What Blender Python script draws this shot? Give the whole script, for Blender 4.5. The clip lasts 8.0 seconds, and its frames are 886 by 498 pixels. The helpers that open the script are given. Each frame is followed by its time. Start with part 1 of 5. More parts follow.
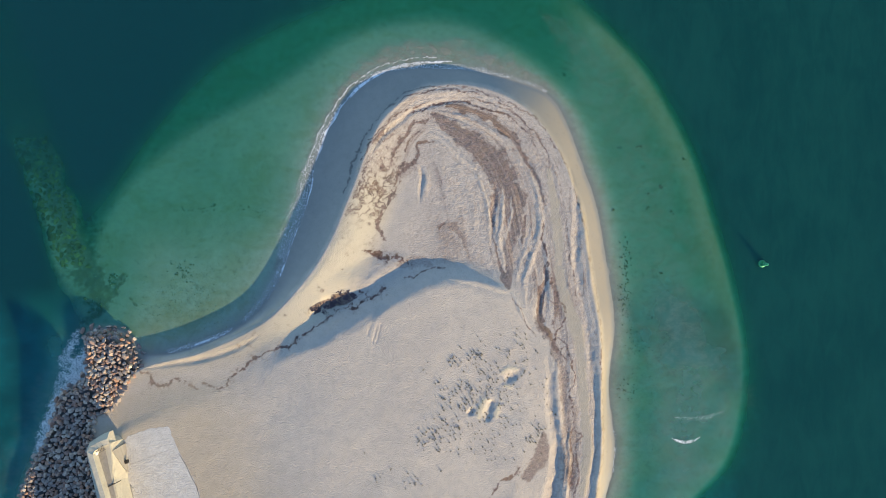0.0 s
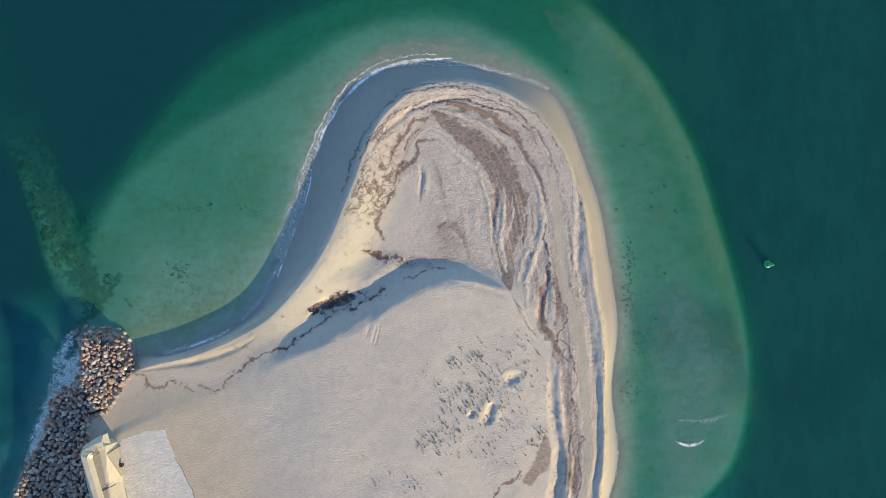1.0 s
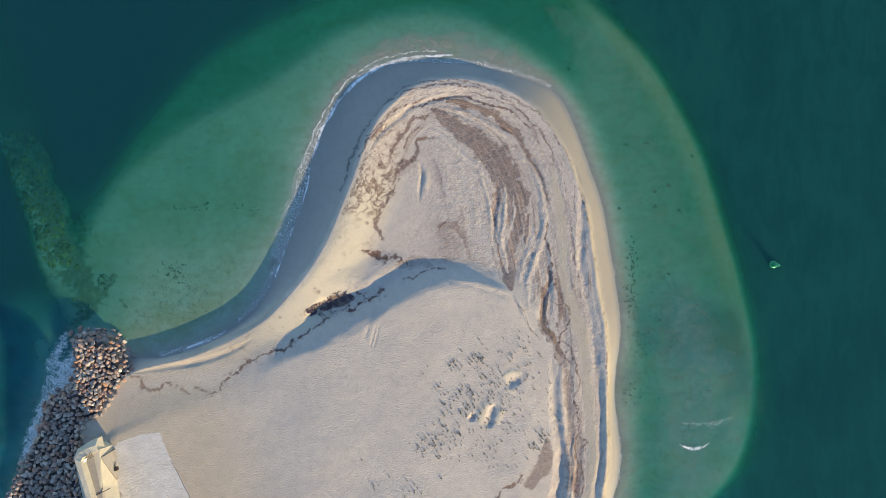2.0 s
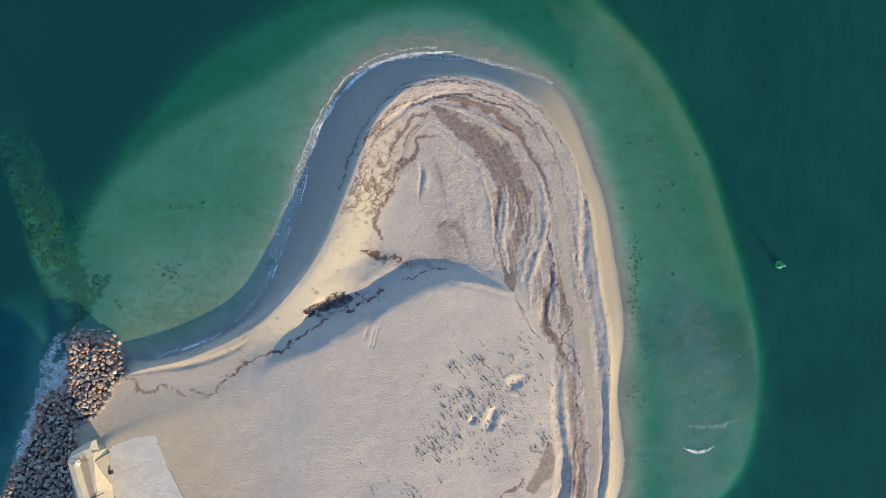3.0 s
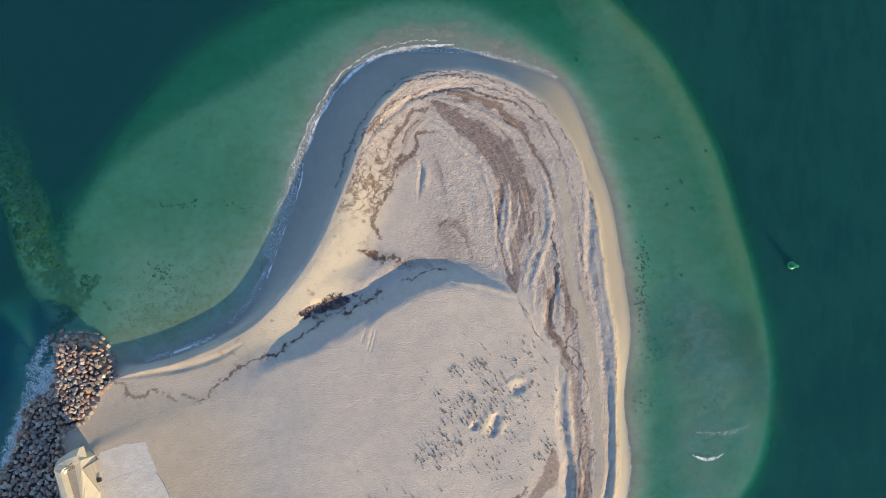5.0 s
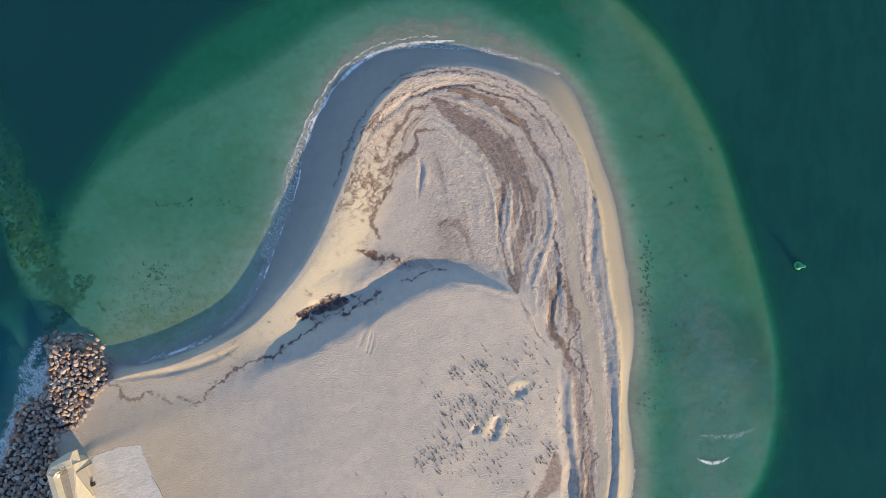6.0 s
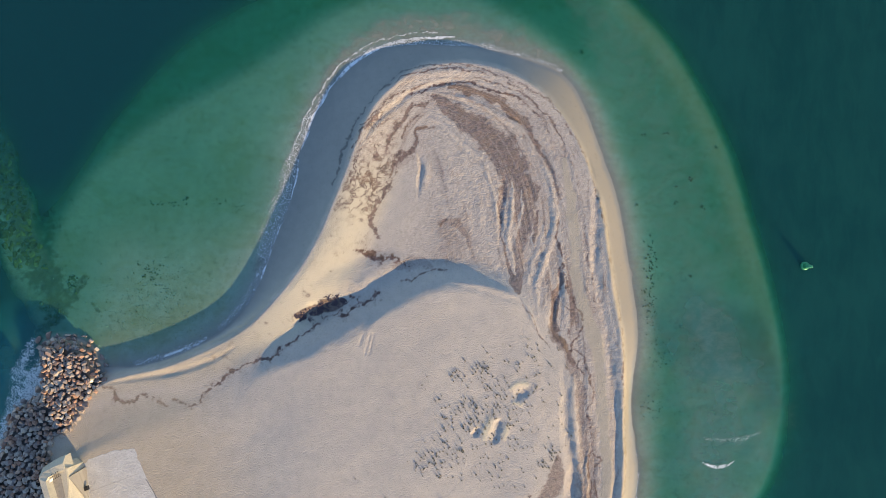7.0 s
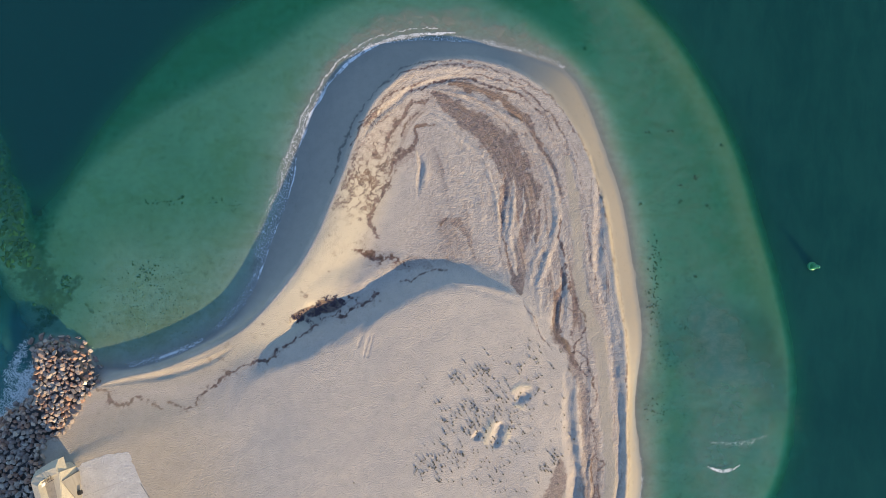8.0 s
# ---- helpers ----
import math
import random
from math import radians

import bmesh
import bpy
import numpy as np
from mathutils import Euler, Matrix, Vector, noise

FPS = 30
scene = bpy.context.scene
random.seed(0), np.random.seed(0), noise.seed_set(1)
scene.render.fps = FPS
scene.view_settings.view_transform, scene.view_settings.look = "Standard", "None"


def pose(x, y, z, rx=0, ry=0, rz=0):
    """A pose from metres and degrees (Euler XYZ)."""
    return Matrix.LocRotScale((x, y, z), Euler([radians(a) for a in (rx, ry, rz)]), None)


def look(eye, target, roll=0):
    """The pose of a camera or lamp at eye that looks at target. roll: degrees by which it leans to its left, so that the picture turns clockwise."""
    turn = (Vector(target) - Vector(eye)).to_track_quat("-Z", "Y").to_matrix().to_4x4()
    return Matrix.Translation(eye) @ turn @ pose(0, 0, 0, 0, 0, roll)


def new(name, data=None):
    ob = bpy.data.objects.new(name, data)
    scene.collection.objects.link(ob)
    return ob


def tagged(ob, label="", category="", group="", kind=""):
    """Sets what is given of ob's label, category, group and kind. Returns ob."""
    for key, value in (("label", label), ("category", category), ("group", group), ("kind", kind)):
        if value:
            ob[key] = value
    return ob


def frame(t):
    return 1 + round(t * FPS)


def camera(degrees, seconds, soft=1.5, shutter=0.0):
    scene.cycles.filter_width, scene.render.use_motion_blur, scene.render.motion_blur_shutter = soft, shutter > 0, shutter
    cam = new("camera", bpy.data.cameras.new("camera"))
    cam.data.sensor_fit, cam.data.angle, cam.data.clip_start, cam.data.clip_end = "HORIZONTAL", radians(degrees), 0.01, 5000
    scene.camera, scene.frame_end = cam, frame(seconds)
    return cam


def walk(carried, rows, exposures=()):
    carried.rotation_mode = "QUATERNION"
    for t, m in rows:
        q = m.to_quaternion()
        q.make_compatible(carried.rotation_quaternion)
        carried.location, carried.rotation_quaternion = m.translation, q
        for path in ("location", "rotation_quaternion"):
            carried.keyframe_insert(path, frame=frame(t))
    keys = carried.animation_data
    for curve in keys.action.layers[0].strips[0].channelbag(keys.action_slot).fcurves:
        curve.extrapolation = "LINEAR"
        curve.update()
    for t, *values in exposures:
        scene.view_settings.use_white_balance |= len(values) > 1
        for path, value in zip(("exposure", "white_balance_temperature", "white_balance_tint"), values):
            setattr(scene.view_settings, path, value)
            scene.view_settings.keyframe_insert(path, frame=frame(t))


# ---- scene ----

# ------------------------------------------------------------------ camera: a drone sinking straight down over the spit
EYE, DROP = 117.73, 15.15
cam = camera(68.0, 8.0, soft=0.9)
ROWS = []
for i in range(17):
    t = i / 2
    u = t / 8
    ROWS.append((t, pose(0.471 - 0.156 * u - 0.084 * u * u, -0.134 + 0.095 * u - 0.114 * u * u, EYE - DROP * u - 0.114 * u * u,
                         0.066 - 0.035 * u, 0.232 + 0.065 * u, 0.120 * u)))
walk(cam, ROWS, exposures=((0.0, 1.17, 6500, 10), (8.0, 1.06, 6700, 15)))

# ------------------------------------------------------------------ light: a low sun over a clear sky
SUN_UP, SUN_X, SUN_Y = radians(15.0), 0.61, -0.79
world = bpy.data.worlds.new("sky")
scene.world = world
world.use_nodes = True
sky = world.node_tree.nodes.new("ShaderNodeTexSky")
sky.sky_type, sky.sun_disc = "NISHITA", False
sky.sun_elevation, sky.sun_rotation = SUN_UP, math.atan2(SUN_X, SUN_Y)
sky.air_density, sky.dust_density, sky.ozone_density = 1.0, 0.0, 3.0
world.node_tree.links.new(sky.outputs[0], world.node_tree.nodes["Background"].inputs[0])
world.node_tree.nodes["Background"].inputs[1].default_value = 0.138
lamp = bpy.data.lights.new("sun", "SUN")
lamp.energy, lamp.angle, lamp.color = 3.6, radians(0.6), (1.0, 0.765, 0.42)
sun = new("sun", lamp)
sun.matrix_world = look((SUN_X * math.cos(SUN_UP) * 300, SUN_Y * math.cos(SUN_UP) * 300, math.sin(SUN_UP) * 300), (0, 0, 0))


# ------------------------------------------------------------------ materials
class Mat:
    """A small builder of node materials."""

    def __init__(self, name):
        self.m = bpy.data.materials.new(name)
        self.m.use_nodes = True
        self.n, self.l = self.m.node_tree.nodes, self.m.node_tree.links
        self.bsdf = self.n["Principled BSDF"]
        self.out = self.n["Material Output"]
        self.co = self.n.new("ShaderNodeTexCoord").outputs["Object"]

    def put(self, sock, v):
        if isinstance(v, bpy.types.NodeSocket):
            self.l.new(v, sock)
        elif isinstance(v, (tuple, list)) and len(v) == 3 and sock.type == "RGBA":
            sock.default_value = (*v, 1)
        else:
            sock.default_value = v

    def noise(self, scale, detail=4.0, rough=0.55, warp=0.0, co=None):
        k = self.n.new("ShaderNodeTexNoise")
        k.inputs["Scale"].default_value, k.inputs["Detail"].default_value = scale, detail
        k.inputs["Roughness"].default_value, k.inputs["Distortion"].default_value = rough, warp
        self.l.new(co or self.co, k.inputs["Vector"])
        return k.outputs["Fac"]

    def cells(self, scale, out="Distance", co=None):
        k = self.n.new("ShaderNodeTexVoronoi")
        k.inputs["Scale"].default_value = scale
        self.l.new(co or self.co, k.inputs["Vector"])
        return k.outputs[out]

    def math(self, op, a, b=0.0, c=0.0, clamp=False):
        k = self.n.new("ShaderNodeMath")
        k.operation, k.use_clamp = op, clamp
        for s, v in zip(k.inputs, (a, b, c)):
            self.put(s, v)
        return k.outputs[0]

    def step(self, v, lo, hi, to_lo=0.0, to_hi=1.0):
        k = self.n.new("ShaderNodeMapRange")
        k.interpolation_type = "SMOOTHSTEP"
        for s, x in zip(k.inputs, (v, lo, hi, to_lo, to_hi)):
            self.put(s, x)
        return k.outputs[0]

    def mix(self, f, a, b, blend="MIX"):
        k = self.n.new("ShaderNodeMix")
        k.data_type, k.blend_type = "RGBA", blend
        self.put(k.inputs[0], f), self.put(k.inputs[6], a), self.put(k.inputs[7], b)
        return k.outputs[2]

    def stretch(self, sx, sy, sz=1.0, turn=0.0):
        k = self.n.new("ShaderNodeMapping")
        k.inputs["Scale"].default_value, k.inputs["Rotation"].default_value = (sx, sy, sz), (0, 0, turn)
        self.l.new(self.co, k.inputs["Vector"])
        return k.outputs[0]

    def attr(self, name):
        k = self.n.new("ShaderNodeAttribute")
        k.attribute_name = name
        return k.outputs["Fac"]

    def random(self):
        return self.n.new("ShaderNodeObjectInfo").outputs["Random"]

    def island(self):
        return self.n.new("ShaderNodeNewGeometry").outputs["Random Per Island"]

    def ramp(self, v, *stops):
        k = self.n.new("ShaderNodeValToRGB")
        e = k.color_ramp.elements
        while len(e) < len(stops):
            e.new(0.5)
        for q, (p, c) in zip(e, stops):
            q.position, q.color = p, (*c, 1)
        self.put(k.inputs[0], v)
        return k.outputs[0]

    def bump(self, h, depth, normal=None):
        k = self.n.new("ShaderNodeBump")
        k.inputs["Strength"].default_value, k.inputs["Distance"].default_value = 1.0, depth
        self.l.new(h, k.inputs["Height"])
        if normal:
            self.l.new(normal, k.inputs["Normal"])
        return k.outputs[0]

    def done(self, color, rough, normal=None, metal=0.0, spec=0.5):
        b = self.bsdf
        self.put(b.inputs["Base Color"], color), self.put(b.inputs["Roughness"], rough)
        b.inputs["Metallic"].default_value = metal
        b.inputs["Specular IOR Level"].default_value = spec
        if normal:
            self.l.new(normal, b.inputs["Normal"])
        return self.m


def sand_material():
    m = Mat("beach_sand")
    weed, wet, pebble, cream, algae = (m.attr(k) for k in ("weed", "wet", "pebble", "cream", "algae"))
    broad, mid, fine = m.noise(0.09, 3), m.noise(0.7, 5, 0.6), m.noise(9.0, 3, 0.6)
    dry = m.mix(m.step(broad, 0.35, 0.65), (0.509, 0.440, 0.374), (0.554, 0.477, 0.399))
    dry = m.mix(m.step(mid, 0.3, 0.75, 0.0, 0.5), dry, (0.40, 0.355, 0.305))
    dry = m.mix(m.step(m.noise(6.5, 2, 0.5), 0.56, 0.72, 0.0, 0.5), dry, (0.30, 0.26, 0.215))
    dry = m.mix(cream, dry, (0.562, 0.487, 0.357))
    stones = m.mix(m.step(m.cells(3.0, "Color"), 0.2, 0.8), (0.31, 0.245, 0.205), (0.56, 0.46, 0.38))
    dry = m.mix(m.math("MULTIPLY", pebble, m.step(mid, 0.3, 0.6, 0.2, 0.6), clamp=True), dry, stones)
    # wrack: a thin soft litter, torn into shreds, here reddish, there purple
    shred = m.noise(6.0, 6, 0.75)
    torn = m.step(m.math("ADD", weed, m.math("MULTIPLY", m.math("SUBTRACT", shred, 0.5), 2.2)), 0.35, 0.95)
    wrack = m.mix(m.step(m.noise(1.6, 5, 0.65), 0.35, 0.65), (0.075, 0.048, 0.044), (0.205, 0.130, 0.112))
    wrack = m.mix(m.math("MAXIMUM", m.attr("ochre"), m.step(m.noise(0.33, 3, 0.6), 0.5, 0.68, 0.0, 0.55)), wrack, (0.20, 0.115, 0.062))
    cover = m.math("ADD", m.math("MULTIPLY", weed, 0.38, clamp=True), m.math("MULTIPLY", torn, 0.50), clamp=True)
    dry = m.mix(cover, dry, wrack)
    damp = m.mix(0.58, dry, (0.105, 0.135, 0.123))
    color = m.mix(wet, dry, damp)
    color = m.mix(m.math("MULTIPLY", m.attr("tan"), m.step(mid, 0.2, 0.8, 0.75, 1.0)), color, (0.425, 0.34, 0.225))
    # shade in the gaps between the mole's stones, put into the ground colour
    color = m.mix(m.attr("gap_shade"), color, (0.05, 0.045, 0.04))
    kelp = m.step(m.math("ADD", algae, m.math("MULTIPLY", m.math("SUBTRACT", m.noise(1.1, 5, 0.7), 0.5), 2.0)), 0.1, 1.05)
    color = m.mix(m.math("MULTIPLY", kelp, 0.66), color, m.mix(m.step(m.noise(0.8, 5, 0.7), 0.35, 0.65), (0.030, 0.036, 0.016), (0.11, 0.115, 0.055)))
    color = m.mix(m.math("MULTIPLY", m.attr("olive"), m.step(mid, 0.2, 0.8, 0.5, 0.75)), color, (0.34, 0.25, 0.115))
    # the sea bed: broad drifts of fine weed over the sand, and small dapples
    bed = m.math("SUBTRACT", m.attr("calm"), m.math("MULTIPLY", wet, 1.25), clamp=True)
    drift = m.step(m.noise(0.16, 5, 0.66, 0.9, m.stretch(0.8, 1.5, 1.0, 0.9)), 0.44, 0.66, 0.0, 0.42)
    color = m.mix(m.math("MULTIPLY", bed, drift), color, (0.33, 0.27, 0.125))
    dapple = m.step(m.noise(1.1, 4, 0.65, 0.4), 0.52, 0.70, 0.0, 0.30)
    color = m.mix(m.math("MULTIPLY", bed, dapple), color, (0.20, 0.20, 0.13))
    rough = m.step(wet, 0.2, 1.0, 0.95, 0.30)
    pebbly = m.step(pebble, 0.1, 0.6)
    fine_rough = m.math("MULTIPLY", m.math("MULTIPLY", m.noise(6.0, 2.5, 0.55, 0.15), 1.28), m.math("SUBTRACT", 1.0, pebbly))
    ripple = m.math("ADD", m.math("ADD", fine_rough, m.math("MULTIPLY", m.math("MULTIPLY", m.noise(4.6, 1, 0.5), pebbly), 0.85)), m.math("MULTIPLY", m.noise(1.3, 2, 0.5), 0.5))
    # smooth where wet or freshly drifted, coarse where pebbles lie
    firm = m.math("ADD", m.math("MULTIPLY", m.attr("calm"), 0.90), m.math("MULTIPLY", cream, 0.12))
    dryness = m.math("MULTIPLY", m.math("SUBTRACT", 1.0, firm, clamp=True), m.math("ADD", 1.0, m.math("MULTIPLY", pebble, 0.45)))
    n = m.bump(m.math("MULTIPLY", ripple, dryness), 0.095)
    n = m.bump(m.math("MULTIPLY", fine, dryness), 0.020, n)
    return m.done(color, rough, n, spec=0.45)


def water_material():
    m = Mat("sea_water")
    depth, foam = m.attr("depth"), m.attr("foam")
    # the way light fades in the water, colour by colour, and how much the water itself throws back
    clear = m.n.new("ShaderNodeBsdfTransparent")
    fade = m.n.new("ShaderNodeCombineColor")
    for s, k in zip(fade.inputs, (0.57, 0.098, 0.205)):
        m.put(s, m.math("POWER", 2.718, m.math("MULTIPLY", depth, -k)))
    m.put(clear.inputs[0], fade.outputs[0])
    body = m.n.new("ShaderNodeBsdfPrincipled")
    body.subsurface_method = "BURLEY"
    body.inputs["Subsurface Weight"].default_value, body.inputs["Subsurface Scale"].default_value = 1.0, 3.2
    body.inputs["Subsurface Radius"].default_value = (0.5, 1.0, 1.0)
    body.inputs["Specular IOR Level"].default_value = 0.0
    cloud = m.math("ADD", m.math("MULTIPLY", m.noise(0.05, 4, 0.6), 0.55), m.math("MULTIPLY", m.noise(0.30, 5, 0.62, 0.6, m.stretch(1.5, 0.45, 1.0, 0.35)), 0.45))
    through_water = m.math("POWER", 2.718, m.math("MULTIPLY", m.attr("murk"), -1.0))
    thick = m.math("SUBTRACT", 1.0, through_water)
    # a thin layer throws back light on the way down and on the way up
    tint = m.n.new("ShaderNodeVectorMath")
    tint.operation = "SCALE"
    open_sea = m.mix(m.step(cloud, 0.36, 0.64), (0.0036, 0.0475, 0.045), (0.0062, 0.0625, 0.0550))
    m.put(tint.inputs[0], m.mix(m.attr("clouded"), m.mix(m.attr("blue"), open_sea, (0.0035, 0.042, 0.049)), (0.012, 0.160, 0.180)))
    m.put(tint.inputs["Scale"], m.math("ADD", 1.0, through_water))
    m.put(body.inputs[0], tint.outputs[0])
    under = m.n.new("ShaderNodeMixShader")
    m.put(under.inputs[0], thick), m.put(under.inputs[1], clear.outputs[0]), m.put(under.inputs[2], body.outputs[0])
    # sand stirred up by the small breakers, in streaks across the beach
    silt = m.attr("silt")
    streak = m.noise(0.5, 6, 0.66, 0.35, m.stretch(1.0, 1.5, 1.0, 0.5))
    mud = m.n.new("ShaderNodeBsdfDiffuse")
    mud.inputs[0].default_value = (0.32, 0.312, 0.262, 1)
    stirred = m.n.new("ShaderNodeMixShader")
    m.put(stirred.inputs[0], m.math("MULTIPLY", silt, m.step(streak, 0.38, 0.68, 0.34, 0.74)))
    m.put(stirred.inputs[1], under.outputs[0]), m.put(stirred.inputs[2], mud.outputs[0])
    swell = m.noise(0.9, 4, 0.6, 0.3, m.stretch(0.7, 1.5, 1.0, 0.5))
    ripples = m.bump(swell, 0.06)
    gloss = m.n.new("ShaderNodeBsdfGlossy")
    m.put(gloss.inputs["Roughness"], 0.12)
    m.l.new(ripples, gloss.inputs["Normal"])
    facing = m.n.new("ShaderNodeLayerWeight").outputs["Facing"]
    shine = m.math("ADD", 0.02, m.math("MULTIPLY", m.math("POWER", facing, 5.0), 0.95))
    sheet = m.n.new("ShaderNodeMixShader")
    m.put(sheet.inputs[0], shine), m.put(sheet.inputs[1], stirred.outputs[0]), m.put(sheet.inputs[2], gloss.outputs[0])
    froth = m.n.new("ShaderNodeBsdfDiffuse")
    froth.inputs[0].default_value = (0.80, 0.80, 0.78, 1)
    # foam in threads and torn lace
    warped = m.n.new("ShaderNodeVectorMath")
    warped.operation = "MULTIPLY_ADD"
    m.put(warped.inputs[0], m.n.new("ShaderNodeTexNoise").outputs["Color"]), m.put(warped.inputs[1], (1.6, 1.6, 0.0)), m.put(warped.inputs[2], m.co)
    warped.inputs[0].links[0].from_node.inputs["Scale"].default_value = 0.8
    m.l.new(m.co, warped.inputs[0].links[0].from_node.inputs["Vector"])
    web = m.n.new("ShaderNodeTexVoronoi")
    web.feature = "DISTANCE_TO_EDGE"
    web.inputs["Scale"].default_value = 2.2
    m.l.new(warped.outputs[0], web.inputs["Vector"])
    thread = m.step(web.outputs["Distance"], 0.0, 0.16, 1.0, 0.0)
    torn = m.noise(4.0, 6, 0.7, 0.6)
    lace = m.math("ADD", m.math("ADD", m.math("MULTIPLY", m.math("SUBTRACT", torn, 0.5), 2.1), m.math("MULTIPLY", thread, 0.46)), m.math("SUBTRACT", foam, 0.22))
    both = m.n.new("ShaderNodeMixShader")
    lace = m.math("MULTIPLY", m.step(lace, 0.38, 1.02, 0.0, 0.78), m.step(foam, 0.02, 0.25))
    swash = m.math("MULTIPLY", m.step(m.attr("swash"), 0.2, 0.9), m.math("MULTIPLY", m.step(m.noise(1.1, 6, 0.75), 0.36, 0.54, 0.08, 1.0), m.step(m.noise(0.14, 3, 0.6), 0.38, 0.56, 0.65, 1.0)))
    m.put(both.inputs[0], m.math("MAXIMUM", lace, swash))
    m.put(both.inputs[1], sheet.outputs[0]), m.put(both.inputs[2], froth.outputs[0])
    m.l.new(both.outputs[0], m.out.inputs[0])
    return m.m


def stone_material(name, *stops, island=False, green=0.0):
    m = Mat(name)
    v = m.island() if island else m.random()
    c = m.ramp(v, *stops)
    c = m.mix(0.05, c, (0.06, 0.045, 0.038))
    c = m.mix(m.step(m.noise(2.2, 5, 0.65), 0.35, 0.75, 0.0, 0.35), c, (0.16, 0.135, 0.12))
    c = m.mix(m.step(m.cells(14.0, "Color"), 0.55, 1.0, 0.0, 0.35), c, (0.50, 0.46, 0.42))
    if green:
        c = m.mix(m.step(m.noise(1.1, 3), 0.3, 0.6, 0.3, green), c, (0.12, 0.13, 0.035))
        c = m.mix(m.step(m.noise(0.9, 6, 0.72), 0.48, 0.64, 0.0, 0.7), c, (0.030, 0.034, 0.014))
    return m.done(c, 0.8, m.bump(m.noise(6.0, 5, 0.65), 0.05), spec=0.3)


def concrete_material(name, light, dark, stain, worn=0.02):
    m = Mat(name)
    c = m.mix(m.step(m.noise(0.5, 5, 0.6), 0.3, 0.7), light, dark)
    c = m.mix(m.step(m.noise(2.3, 6, 0.7), 0.52, 0.75, 0.0, 0.55), c, stain)
    c = m.mix(m.step(m.noise(1.5, 8, 0.8), 0.42, 0.60, 0.0, 0.55), c, dark)
    c = m.mix(m.step(m.noise(5.0, 4, 0.75), 0.5, 0.68, 0.0, 0.6), c, stain)
    return m.done(c, 0.9, m.bump(m.noise(3.2, 6, 0.72), 0.03 + worn), spec=0.25)


def plain_material(name, color, rough=0.6, metal=0.0, vary=0.25):
    m = Mat(name)
    c = m.mix(m.step(m.noise(7.0, 5, 0.65), 0.3, 0.75, 0.0, vary), color, tuple(v * 0.45 for v in color))
    return m.done(c, rough, m.bump(m.noise(20.0, 3), 0.005), metal)


SAND, WATER = sand_material(), water_material()
GRANITE = ((0.0, (0.27, 0.22, 0.19)), (0.2, (0.46, 0.37, 0.30)), (0.4, (0.20, 0.175, 0.17)), (0.6, (0.47, 0.25, 0.15)), (0.78, (0.60, 0.52, 0.43)), (0.88, (0.22, 0.15, 0.12)), (1.0, (0.40, 0.20, 0.13)))
STONE = stone_material("armour_stone", *GRANITE)
STONE_DEEP = stone_material("core_stone", *GRANITE, island=True)
STONE_SUNK = stone_material("sunken_stone", (0.0, (0.12, 0.12, 0.06)), (0.4, (0.22, 0.19, 0.08)), (0.75, (0.38, 0.30, 0.12)), (1.0, (0.55, 0.44, 0.19)), green=0.30)
CONCRETE = concrete_material("quay_concrete", (0.60, 0.535, 0.40), (0.48, 0.43, 0.335), (0.31, 0.275, 0.215))
WALKWAY = concrete_material("walkway_concrete", (0.37, 0.335, 0.28), (0.30, 0.27, 0.23), (0.19, 0.17, 0.145))
APRON = concrete_material("apron_concrete", (0.66, 0.635, 0.60), (0.54, 0.515, 0.485), (0.40, 0.375, 0.35), 0.22)
DARK = plain_material("dark_steel", (0.05, 0.05, 0.05), 0.5, 0.6)
WHITE = plain_material("white_paint", (0.80, 0.79, 0.75), 0.5)
GREEN = plain_material("buoy_green", (0.015, 0.27, 0.12), 0.35, vary=0.4)
PALE = plain_material("pale_green_paint", (0.06, 0.42, 0.21), 0.4)
REED = plain_material("dune_grass", (0.17, 0.15, 0.095), 0.8)


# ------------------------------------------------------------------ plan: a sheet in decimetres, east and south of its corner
def plan(points, level=1.5):
    k = 0.1 * (EYE - level) / 116.23
    return [((x - 784) * k, (441 - y) * k) for x, y in points]


def curve(points, level=1.5, closed=False, steps=6):
    """A smooth line through the points of the plan."""
    p = np.array(plan(points, level))
    n = len(p)
    idx = np.arange(n if closed else n - 1)
    get = (lambda i: p[i % n]) if closed else (lambda i: p[np.clip(i, 0, n - 1)])
    a, b, c, d = get(idx - 1), get(idx), get(idx + 1), get(idx + 2)
    out = []
    for s in range(steps):
        t = s / steps
        out.append(0.5 * (2 * b + (c - a) * t + (2 * a - 5 * b + 4 * c - d) * t * t + (3 * b - a - 3 * c + d) * t ** 3))
    out = np.stack(out, 1).reshape(-1, 2)
    return out if closed else np.vstack([out, p[-1:]])


def lattice(ix, iy, seed):
    h = (ix * 374761393 + iy * 668265263 + seed * 974711) & 0xFFFFFFFF
    h = ((h ^ (h >> 13)) * 1274126177) & 0xFFFFFFFF
    return ((h ^ (h >> 16)) & 0xFFFF) / 65535.0


